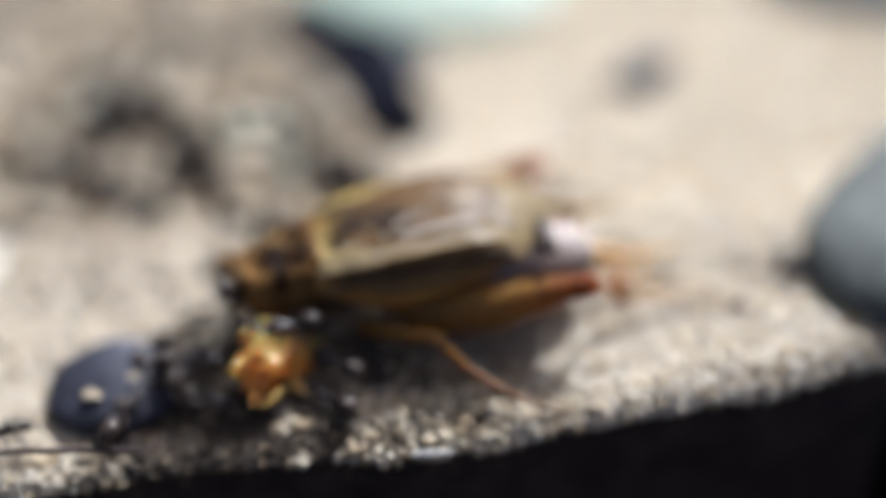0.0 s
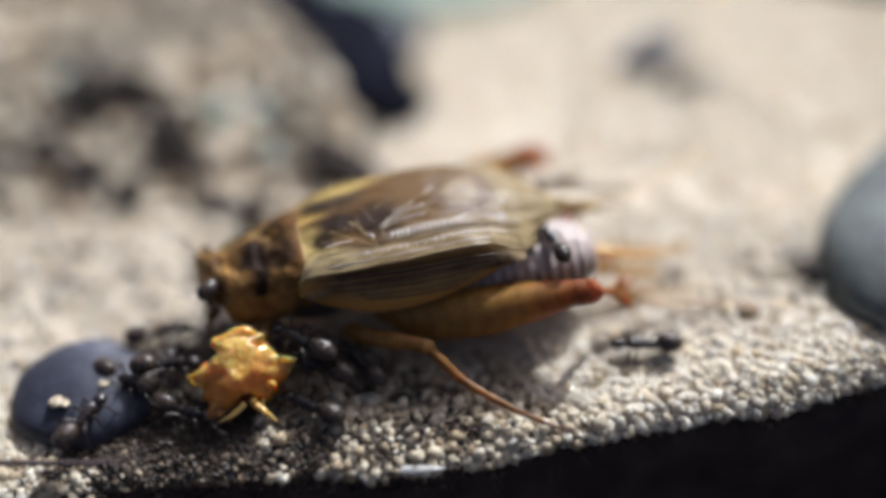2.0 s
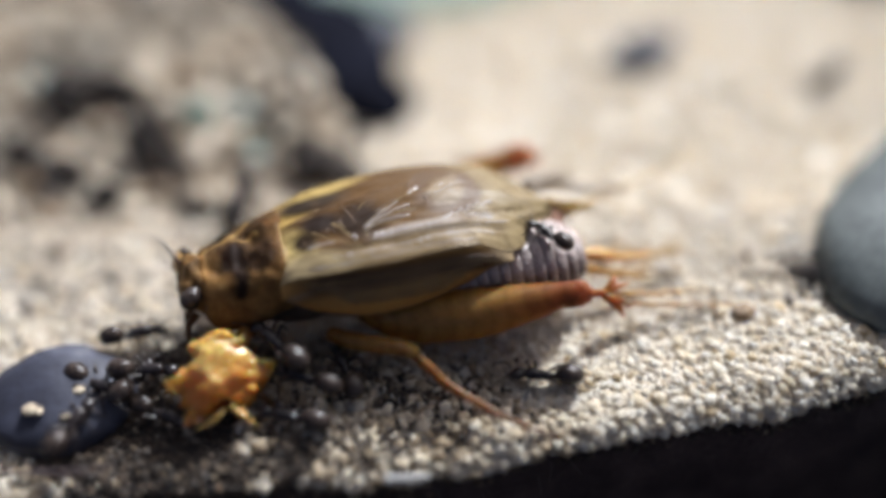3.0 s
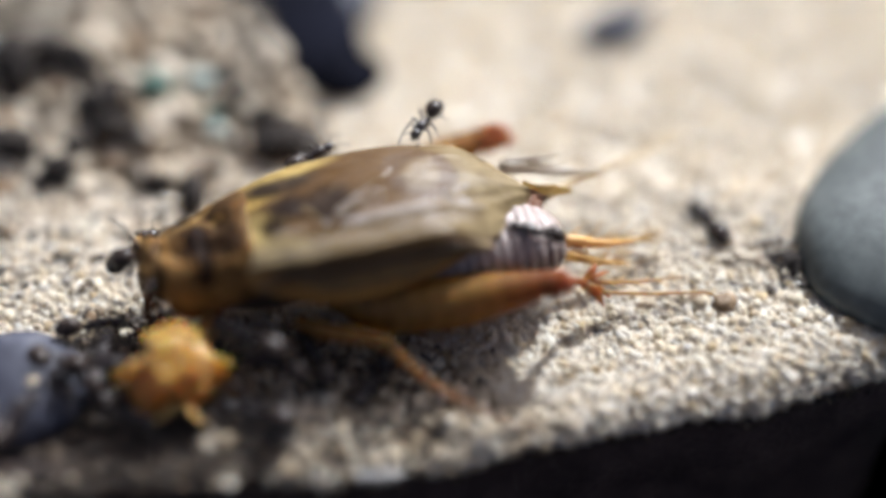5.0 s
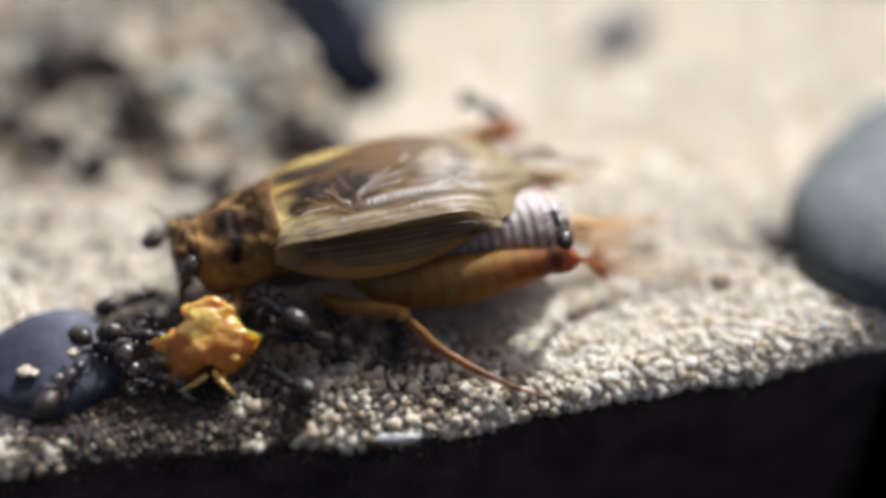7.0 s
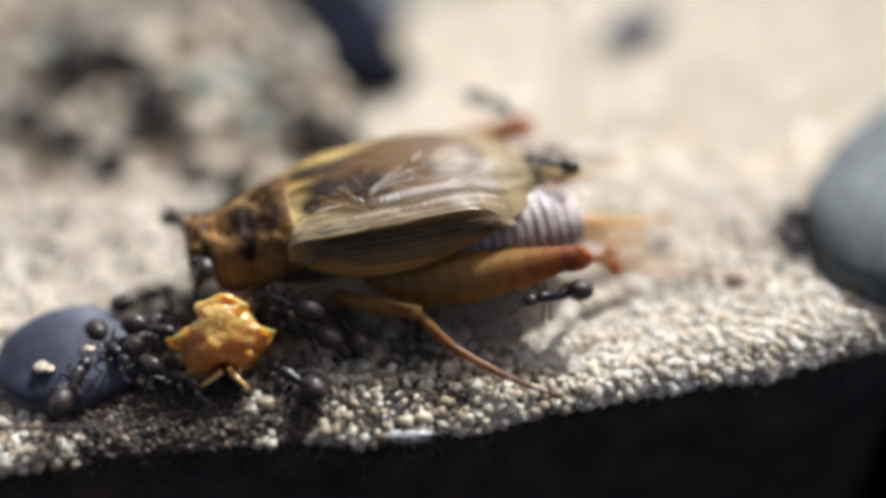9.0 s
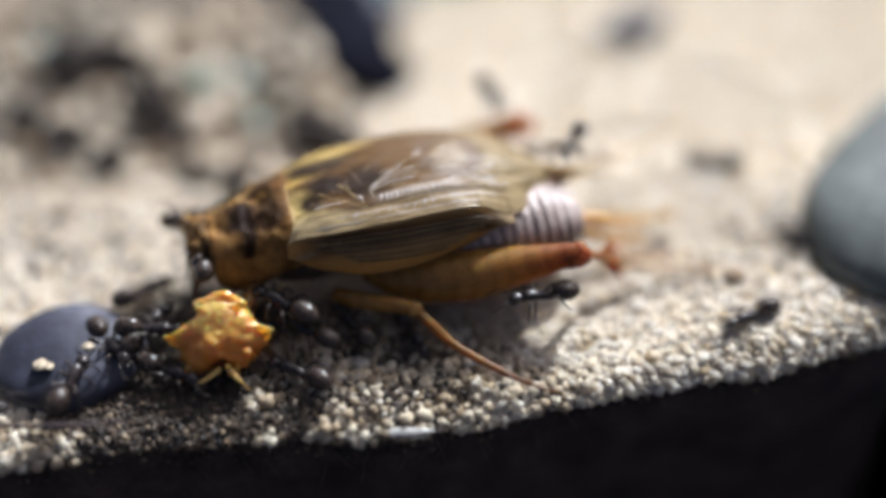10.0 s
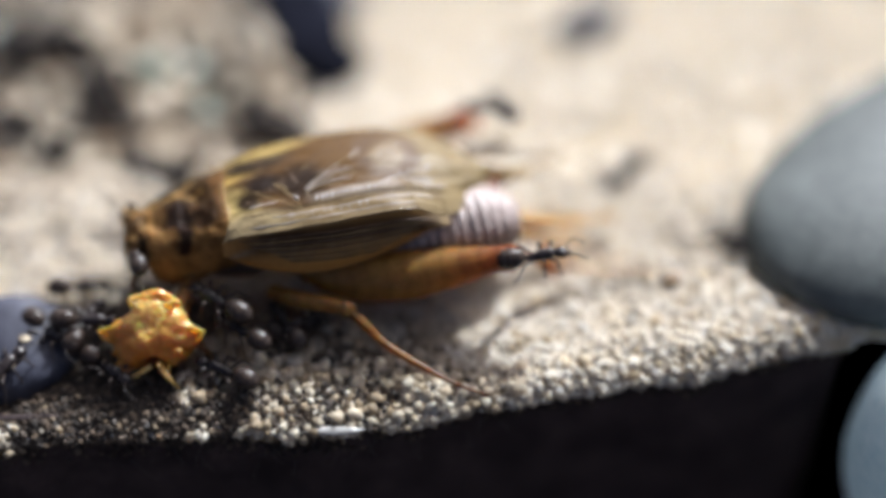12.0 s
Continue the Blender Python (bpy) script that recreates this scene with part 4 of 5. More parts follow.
        path = [h, h.lerp(k, 0.12) + 0.4 * sag, h.lerp(k, 0.3) + sag, h.lerp(k, 0.55) + sag, h.lerp(k, 0.8) + 0.4 * sag, h.lerp(k, 0.93), k]
        femur = part("hind_femur", limb(path, [0.40, 0.95, 1.22, 1.15, 0.82, 0.60, 0.60], 28, 14), LEG, cricket, "swollen amber hind thigh, rust-red at the knee", leg_tint(hip, knee if sign < 0 else k + (k - h) * 0.22, AMBER, RUST if sign < 0 else PEACH))
        if sign < 0:
            part("knee", blob(k + Vector((0.12, 0, 0.02)), (0.66, 0.55, 0.62), 0.2, 1.8, 3, 2.0), LEG, femur, "rust-red glossy knee", lambda p: (0.36, 0.115, 0.040))
        else:
            part("knee", crumpled(k + Vector((0.2, -0.1, 0.0)), (1.05, 0.6, 0.62), (((1.0, -0.1, -0.45), 0.45, 0.35), ((0.3, 0.0, 1.0), 0.25, 0.4), ((-0.9, 0.0, 0.2), 0.3, 0.4)), 3.0, 0.16), LEG, femur, "crumpled peach-orange far knee", lambda p: mixc(PEACH, (0.48, 0.19, 0.065), 0.25 + 1.3 * noise.noise(p * 1.7)))
    pale = leg_tint((12.5, -5, 3), (14.5, -4.2, 1.6), (0.42, 0.16, 0.05), (0.62, 0.43, 0.19))
    shin = part("hind_tibia", limb([(12.2, -5.1, 3.1), (13.2, -4.5, 2.4), (14.6, -4.2, 1.6), (16.6, -4.15, 1.0), (18.8, -4.1, 0.6)], [0.24, 0.18, 0.11, 0.08, 0.04], 7), LEG, cricket, "thin straw-coloured hind shin stretched behind", pale)
    part("tarsus", limb([(13.6, -4.4, 2.0), (14.5, -4.55, 1.4), (17.0, -4.8, 0.75), (19.2, -5.1, 0.45), (19.8, -5.6, 0.35)], [0.14, 0.10, 0.08, 0.07, 0.05], 7), LEG, shin, "thin straw-coloured foot", pale)
    for tip, r in (((14.5, -3.6, 2.3), 0.15), ((14.5, -4.85, 0.75), 0.20), ((14.9, -4.6, 0.9), 0.13), ((14.3, -4.9, 1.4), 0.15), ((15.0, -3.9, 1.9), 0.11)):
        base = Vector((13.6, -4.35, 2.0))
        part("spur", limb([base, base.lerp(Vector(tip), 0.5) + Vector((0.1, 0, 0.12)), tip], [r, r * 1.1, 0.03], 7), LEG, shin, "rust-red spur", lambda p: mixc((0.44, 0.15, 0.04), (0.60, 0.32, 0.09), 0.4 + noise.noise(p * 1.5)))
    for j in range(6):
        u = 14.8 + 0.6 * j
        w = lerp(u, ((14.6, 1.6), (16.6, 1.0), (18.8, 0.6)))
        part("spine", tube([(u, -4.18, w), (u + 0.45, -4.18 + (0.4 if j % 2 else -0.35), w - 0.1)], [0.05, 0.012], 5), TAIL, shin)
    part("foot", blob((19.9, -5.8, 0.3), (0.62, 0.5, 0.35), 0.35, 2.0, 3, 9.0), CLOT, shin, "brown clotted foot")
    part("hind_tibia", limb([(12.0, 4.8, 2.7), (11.3, 5.1, 1.9), (10.0, 5.2, 1.0), (8.6, 5.2, 0.2)], [0.24, 0.18, 0.12, 0.08], 7), LEG, cricket, "rust-red far hind shin", leg_tint((12, 5, 3), (8, 5, 0), PEACH, HONEY))
    # bristly tail
    for v0, path, r in ((0, [(12.8, -1.9, 2.5), (14.2, -2.1, 2.2), (15.4, -2.2, 1.8), (18.0, -1.8, 1.0)], 0.32), (1, [(12.9, -2.4, 2.2), (13.9, -2.6, 1.8), (15.1, -2.8, 1.3), (16.4, -2.8, 0.8)], 0.26)):
        tail = part("cercus", limb(path, [r, r * 0.9, r * 0.6, r * 0.15], 9), TAIL, cricket, "bristly amber tail feeler")
        rng = np.random.default_rng(31 + v0)
        for j in range(48):
            t = rng.random() ** 1.3
            c = Vector(path[0]).lerp(Vector(path[-1]), t)
            d = Vector((rng.uniform(0.5, 1.2), rng.uniform(-0.9, 0.9), rng.uniform(-0.35, 0.5)))
            part("bristle", tube([c, c + d * 0.6, c + d], [0.035, 0.022, 0.008], 4), TAIL, tail)
    part("cercus", limb([(12.9, -0.2, 3.1), (14.7, 0.7, 3.0), (16.4, 1.3, 2.8), (19.4, 2.9, 1.9), (22.3, 4.6, 1.0)], [0.16, 0.13, 0.10, 0.08, 0.04], 7), STRAW, cricket, "long straw-coloured tail feeler")
    # middle legs
    mid = part("middle_femur", limb([(1.4, -3.0, 1.9), (2.3, -3.9, 2.1), (3.6, -4.8, 2.35), (4.5, -5.25, 2.3)], [0.32, 0.40, 0.35, 0.31], 10), LEG, cricket, "amber middle thigh", leg_tint((1, -3, 2), (5, -5.5, 2.8), AMBER, AMBER))
    part("knee", blob((4.55, -5.3, 2.27), (0.38, 0.33, 0.33), 0.1, 1.5, 3), LEG, mid, "glossy amber knee", lambda p: (0.50, 0.30, 0.09))
    # shin and foot darken downwards: shade on them is put into the colour
    part("middle_tibia", limb([(4.6, -5.35, 2.2), (5.2, -6.1, 1.75), (5.9, -6.95, 1.25), (7.4, -8.35, 0.75), (8.7, -9.35, 0.38)], [0.26, 0.23, 0.20, 0.15, 0.10], 8), LEG, cricket, "thin amber middle shin", leg_tint((5, -5, 3), (8, -9, 0), (0.34, 0.185, 0.050), (0.16, 0.080, 0.032)))
    part("middle_foot", limb([(8.65, -9.3, 0.4), (9.1, -9.6, 0.3), (9.5, -9.85, 0.26), (9.9, -10.0, 0.2)], [0.10, 0.08, 0.07, 0.03], 6), LEG, cricket, "thin jointed foot", lambda p: (0.16, 0.080, 0.034))
    part("middle_tibia", limb([(1.0, 2.8, 2.4), (2.6, 4.6, 2.9), (4.4, 5.6, 1.6), (5.6, 6.4, 0.1)], [0.34, 0.32, 0.2, 0.1], 8), LEG, cricket, "far middle leg", lambda p: AMBER)
    # front legs
    fore = part("front_femur", limb([(-1.9, -1.7, 2.3), (-2.5, -2.8, 2.3), (-2.9, -3.9, 2.0)], [0.34, 0.40, 0.30], 9), LEG, cricket, "dark amber front thigh", lambda p: (0.34, 0.175, 0.055))
    part("front_tibia", limb([(-2.9, -3.9, 2.0), (-2.2, -4.8, 1.3), (-1.4, -5.4, 0.2)], [0.26, 0.2, 0.1], 8), LEG, fore, "dark front shin", lambda p: (0.20, 0.10, 0.035))
    part("front_femur", limb([(-2.1, 2.2, 2.3), (-3.0, 3.4, 2.2), (-4.2, 4.2, 0.1)], [0.3, 0.3, 0.1], 8), LEG, cricket, "far front leg", lambda p: AMBER)
    return cricket


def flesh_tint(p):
    # darker red towards the bottom and in the front notch, yellower towards the top
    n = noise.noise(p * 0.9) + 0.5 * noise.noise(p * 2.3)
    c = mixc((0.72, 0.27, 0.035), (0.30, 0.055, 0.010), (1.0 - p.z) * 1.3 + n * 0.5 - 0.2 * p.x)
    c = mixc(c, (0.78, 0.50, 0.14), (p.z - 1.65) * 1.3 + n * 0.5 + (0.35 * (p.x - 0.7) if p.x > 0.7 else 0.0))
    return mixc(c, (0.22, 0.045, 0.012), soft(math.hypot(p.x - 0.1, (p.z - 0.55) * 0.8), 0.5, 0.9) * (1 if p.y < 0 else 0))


def crumpled(centre, radii, horns, seed, creases=0.05):
    """A creased lump drawn out along the directions of its horns: (direction, length, width)."""
    bm = bmesh.new()
    bmesh.ops.create_icosphere(bm, subdivisions=6, radius=1.0)
    shift = Vector((seed, seed * 0.7, -seed))
    for v in bm.verts:
        d = v.co.normalized()
        r = 1.0 + 0.22 * noise.noise(d * 1.6 + shift)
        for way, length, wide in horns:
            r += length * math.exp(-((d - Vector(way).normalized()).length / wide) ** 2)
        ridge = 1.0 - abs(noise.noise(d * 3.1 + shift)) * 2.0
        fine = 1.0 - abs(noise.noise(d * 7.0 - shift)) * 2.0
        r += creases * (ridge - 0.6) + creases * 0.4 * (fine - 0.6)
        v.co = Vector(centre) + Vector((d.x * radii[0], d.y * radii[1], d.z * radii[2])) * r
    return bm


def torn_flap(root, tip, wide, seed):
    """A thin ragged leaf of skin from root to tip."""
    a, b = Vector(root), Vector(tip)
    along = b - a
    side = along.cross(Vector((0, -0.8, 0.6))).normalized()
    lift = side.cross(along).normalized()

    def place(t, s):
        w = wide * (1 - t) ** 0.6 * (1 + 0.5 * noise.noise(Vector((t * 3, s, seed))))
        rag = 0.16 * noise.noise(Vector((s * 4, seed, 1.0))) * t
        curl = 0.22 * math.sin(t * 2.6) + 0.16 * noise.noise(Vector((t * 2.5, s * 2, seed + 4)))
        return a + along * (t + rag) + side * (w * s) + lift * curl
    return sheet(place, [i / 10 for i in range(11)], [i / 5 - 1 for i in range(11)], lift * -0.06)


def build_flesh():
    """The torn-off piece that the ants pull at; x to the right, z up."""
    piece = thing("torn_cricket_piece", at(-11.2, -2.65, 0.0), "torn glossy orange-yellow piece of the cricket lying among ants", "food")
    horns = (((0.05, 0.5, 1.0), 0.55, 0.5), ((-1.0, -0.1, 0.30), 0.30, 0.42), ((1.0, -0.1, 0.30), 0.28, 0.42), ((0.62, -0.9, -0.15), 0.16, 0.4), ((-0.62, -0.85, -0.25), 0.30, 0.4), ((0.08, -1.0, -0.20), -0.40, 0.26), ((0.75, 0.2, 0.85), 0.18, 0.3))
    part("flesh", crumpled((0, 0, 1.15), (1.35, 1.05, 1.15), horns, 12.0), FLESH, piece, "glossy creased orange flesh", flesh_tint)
    part("lobe", crumpled((-0.05, 0.75, 1.95), (0.98, 0.62, 0.68), (((0.2, 0.2, 1.0), 0.3, 0.35), ((-0.6, -0.2, 0.6), 0.25, 0.3), ((0.8, 0.0, 0.5), 0.2, 0.3)), 5.0, 0.05), FLESH, piece, "yellow upper lobe", lambda p: mixc((0.76, 0.52, 0.16), (0.66, 0.36, 0.06), 0.5 + 1.2 * noise.noise(p * 1.6)))
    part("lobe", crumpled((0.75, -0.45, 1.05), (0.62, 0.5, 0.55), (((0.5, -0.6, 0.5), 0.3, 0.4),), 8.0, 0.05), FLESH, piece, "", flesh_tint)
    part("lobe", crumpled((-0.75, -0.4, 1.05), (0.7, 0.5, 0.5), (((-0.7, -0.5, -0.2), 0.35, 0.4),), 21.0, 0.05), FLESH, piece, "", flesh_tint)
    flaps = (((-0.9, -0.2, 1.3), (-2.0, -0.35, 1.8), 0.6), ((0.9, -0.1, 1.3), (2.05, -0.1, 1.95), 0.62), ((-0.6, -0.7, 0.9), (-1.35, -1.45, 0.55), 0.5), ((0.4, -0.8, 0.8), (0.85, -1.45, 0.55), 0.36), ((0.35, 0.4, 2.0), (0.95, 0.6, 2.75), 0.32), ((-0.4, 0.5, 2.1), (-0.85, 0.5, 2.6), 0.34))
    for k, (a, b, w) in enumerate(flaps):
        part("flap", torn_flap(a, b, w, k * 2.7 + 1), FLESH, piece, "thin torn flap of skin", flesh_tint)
    for a, b, c, r in (((0.3, -1.0, 0.85), (0.75, -1.5, 0.80), (1.2, -1.75, 0.42), 0.14), ((0.05, -1.1, 0.85), (-0.45, -1.5, 0.72), (-1.0, -1.6, 0.50), 0.12), ((0.3, -1.1, 1.0), (0.42, -1.3, 1.15), (0.5, -1.4, 1.4), 0.08)):
        part("jaw", limb([a, b, c], [r, r * 0.8, 0.03], 8, 4), IVORY, piece, "pale pointed mouthpart")
    piece.scale = (1.2, 1.2, 1.2)
    return piece


# ---- ants: x runs to the head ----
def build_ant():
    ant = thing("ant", at(0, 0, 0), "small glossy black ant with thin bent legs", "ant", "ants on the cricket")
    head = part("head", blob((1.32, 0, 0.62), (0.40, 0.34, 0.27), 0.06, 1.2, 3, 1.0, (0, 14, 0)), ANT, ant)
    for s in (-1, 1):
        part("eye", blob((1.40, 0.29 * s, 0.70), (0.09, 0.05, 0.09), 0, 1, 2), EYE, head)
        part("mandible", tube([(1.62, 0.14 * s, 0.52), (1.82, 0.11 * s, 0.46), (1.90, 0.02 * s, 0.44)], [0.07, 0.05, 0.02], 6), ANT_LEG, head)
        part("antenna", limb([(1.58, 0.14 * s, 0.66), (1.95, 0.52 * s, 0.92), (2.42, 0.62 * s, 0.62), (2.70, 0.50 * s, 0.44)], [0.035, 0.032, 0.042, 0.03], 5, 3), ANT_LEG, head)
    part("thorax", limb([(1.02, 0, 0.60), (0.72, 0, 0.68), (0.35, 0, 0.64), (0.0, 0, 0.58), (-0.32, 0, 0.50), (-0.45, 0, 0.48)], [0.17, 0.33, 0.32, 0.26, 0.23, 0.10], 12, 3), ANT, ant)
    part("waist", blob((-0.52, 0, 0.55), (0.09, 0.14, 0.19), 0.05, 1, 2), ANT, ant)
    gaster = part("gaster", blob((-1.28, 0, 0.68), (0.76, 0.56, 0.53), 0.03, 1.2, 3, 3.0, (0, -8, 0)), GASTER, ant, "rounded glossy dark brown hind body")
    for u, r in ((-1.02, 0.53), (-1.38, 0.55), (-1.70, 0.455)):
        ring = [(u, (r + 0.02) * math.cos(a), 0.69 + (r * 0.955 + 0.02) * math.sin(a)) for a in (2 * math.pi * k / 16 for k in range(17))]
        part("band", tube(ring, [0.018], 4), ANT_LEG, gaster)
    ant.scale = (0.88, 0.88, 0.88)
    legs = []
    for k, (x0, fx, reach) in enumerate(((0.62, 0.50, 0.95), (0.32, -0.10, 1.05), (-0.02, -0.85, 1.15))):
        for s in (-1, 1):
            hip = (x0, 0.15 * s, 0.50)
            path = [hip, (x0 + fx * 0.30, s * (0.15 + 0.22 * reach), 0.62), (x0 + fx * 0.72, s * (0.15 + 0.50 * reach), 0.86), (x0 + fx * 1.0, s * (0.15 + 0.72 * reach), 0.42), (x0 + fx * 1.25, s * (0.15 + 0.84 * reach), 0.10), (x0 + fx * 1.5, s * (0.15 + 0.94 * reach), 0.02)]
            legs.append(part("leg", limb(path, [0.07, 0.08, 0.065, 0.046, 0.032, 0.018], 5, 3), ANT_LEG, ant, hub=hip))
    return ant


build_ground()
build_rock()
build_stones()
cricket = build_cricket()
piece = build_flesh()
first_ant = build_ant()
ANTS = {"walker": first_ant}
for role in ("rover", "late_walker", "tail_ant", "far_leg_ant", "thigh_ant", "rim_ant", "edge_ant", "neck_ant", "head_ant", "sitter_a", "sitter_b", "sitter_c", "sitter_d", "sitter_e", "sitter_f", "sitter_g", "sitter_h", "sitter_i", "sitter_j"):
    ANTS[role] = copy_thing(first_ant, at(0, 0, 0))
for role, size in (("tail_ant", 0.68), ("far_leg_ant", 0.70), ("rim_ant", 0.70), ("rover", 0.84), ("late_walker", 0.82), ("neck_ant", 0.78), ("head_ant", 0.80), ("sitter_c", 0.80), ("sitter_f", 0.98)):
    ANTS[role].scale = (size, size, size)
build_sand()


def steps(rows):
    """Keys for walk() from rows of seconds, x, y, z in mm, heading and roll in degrees."""
    return [(t, at(x, y, z, roll, 0, yaw)) for t, x, y, z, yaw, roll in rows]


def swing_legs(ant, rows):
    """The legs swing in two sets of three while the ant goes along."""
    legs = [o for o in ant.children if o.name.startswith("leg")]
    for k, leg in enumerate(legs):
        base, keys = leg.location.copy(), []
        for i in range(121):
            t = i / 10
            a, b = (np.array([np.interp(s, [r[0] for r in rows], [r[c] for r in rows]) for c in (1, 2)]) for s in (max(0, t - 0.1), min(12, t + 0.1)))
            speed = min(1.0, float(np.hypot(*(b - a))) / 0.35)
            swing = 20 * speed * (1 if (i + k + k // 2) % 2 else -1) + 4 * math.sin(1.7 * i + k)
            keys.append((t, pose(*base, 0, 0, swing)))
        walk(leg, keys)


def motions():
    def go(role, *rows):
        walk(ANTS[role], steps(rows))
        swing_legs(ANTS[role], rows)

    go("walker", (0, 27, 17.5, 0, 200, 0), (1.3, 20.5, 15.2, 0, 220, 0), (1.6, 15.6, 5.92, 0.1, 179.1, 0), (1.8, 7.92, -0.02, 0.1, 187.7, 0), (2, 7.01, -0.46, 0.1, 180.9, 0), (2.2, 6.61, -1.43, 0.1, 153.3, 0), (2.5, 3.84, -1.35, 0.1, 155, 0), (2.8, 3.48, -1.74, 0.1, 172.8, 0), (3, 2.9, -2, 0.1, 178, 0), (3.2, 1.39, -1.88, 0.1, 174.4, 0), (3.6, -1.27, -2.52, 0.1, 179.6, 0), (4.2, -2.99, -2.79, 0.1, 171.9, 0), (5, -3.24, -2.63, 0.1, 241.8, 0), (5.5, -2.97, -2.91, 0.1, 245.3, 0), (6, -3.12, -2.36, 0.1, 252.7, 0), (6.5, -2.99, -2.13, 0.1, 277.1, 0), (7, -2.97, -1.81, 0.1, 277.1, 0), (9, -2.69, -1.55, 0.1, 280.6, 0), (9.5, -2.55, -1.72, 0.1, 280.9, 0), (10.5, -4.04, -1.92, 0.1, 336.6, 0), (11, -5.15, -1.22, 0.1, 394.3, 0), (11.5, -5.25, -1.3, 0.1, 395, 0), (12, -5.25, -1.64, 0.1, 379.5, 0))
    go("rover", (0, 15.7, 4.5, 0.1, -154.9, 0), (0.4, 15.5, 4.5, 0.1, -177, 0), (0.6, 14.91, 5.58, 0.1, -233.4, 0), (0.8, 15.4, 8.68, 0.1, -251.5, 0), (1, 15.01, 9.63, 0.1, -196.8, 0), (1.2, 11.66, 14.41, 0.1, -248, 0), (1.5, 3.93, 20.03, 0.1, -181.8, 0), (1.65, 6.47, 19.36, 0.85, -252.55, 0), (1.8, 9.02, 18.69, 1.6, -323.3, 0), (2, 11.13, 19.16, 0.1, -328.7, 0), (2.5, 17.52, 23.94, 0.1, -315.5, 0), (2.7, 18.55, 21.93, 0.1, -385.35, 0), (2.9, 19.58, 19.92, 0.1, -455.2, 0), (3.05, 18.21, 18.05, 0.1, -518.15, 0), (3.2, 16.85, 16.17, 0.1, -581.1, 0), (3.5, 15.66, 14.31, 0.1, -519.95, 0), (3.8, 14.46, 12.45, 0.1, -458.8, 0), (4.4, 12.74, 5.54, 0.1, -463.5, 0), (4.8, 12.27, 2.57, 0.1, -475, 0), (4.9, 12.48, 2.87, 0.1, -468.9, 0), (4.95, 12.23, 4.77, 0.1, -538.35, 0), (5, 11.97, 6.66, 0.1, -607.8, 0), (5.1, 11.87, 7.64, 0.1, -603.3, 0), (5.2, 9.95, 9.47, 0.1, -589.4, 0), (5.4, 5.8, 16.53, 0.1, -582.5, 0), (5.7, 1.2, 23.36, 0.1, -595, 0), (6.2, 0.89, 31.49, 0.1, -630.8, 0), (6.85, 8.44, 32, 0.1, -683.1, 0), (7.5, 15.98, 32.51, 0.1, -735.4, 0), (8.4, 18.6, 14.45, 0.1, -815.3, 0), (8.8, 13.57, 7.23, 0.1, -891, 0), (8.95, 14.9, 5.4, 0.1, -840, 0), (9.15, 15.4, 4.5, 0.15, -800, 0), (9.4, 15.4, 5.8, 0.15, -730, 0), (9.6, 15.1, 4.5, 0.1, -660, 0), (9.8, 15.3, 4.7, 0.15, -600, 0), (10, 12.04, 9.71, 0.1, -547.6, 0), (10.2, 13.23, 15.71, 0.1, -599.15, 0), (10.4, 14.43, 21.72, 0.1, -650.7, 0), (10.8, 18.71, 27.83, 0.1, -654.3, 0), (12, 20.91, 36.77, 0.1, -570, 0))
    go("late_walker", (0, 30, -1, 0.2, 190, 0), (9.4, 24.5, -1.2, 0.2, 190, 0), (9.7, 20.6, -0.6, 0.2, 170, 0), (10, 12.34, -0.91, 0.1, 207.5, 0), (10.2, 11.33, -0.33, 0.1, 194.2, 0), (10.4, 6.45, -1.37, 0.1, 174.5, 0), (10.45, 7.46, -0.01, 0.1, 219.25, 0), (10.5, 8.48, 1.35, 0.1, 264, 0), (10.53, 8.56, 2.23, 0.1, 323.5, 0), (10.57, 8.64, 3.1, 0.1, 383, 0), (10.6, 8.72, 3.98, 0.1, 442.5, 0), (10.8, 11.03, 9.73, 0.1, 432.5, 0), (11, 13.33, 16.28, 0.1, 434.7, 0), (11.2, 11.8, 17.58, 0.1, 480.75, 0), (11.4, 10.28, 18.88, 0.1, 526.8, 0), (11.7, 12.76, 10.93, 0.1, 586.9, 0), (12, 10.33, 8.91, 0.1, 589, 0))
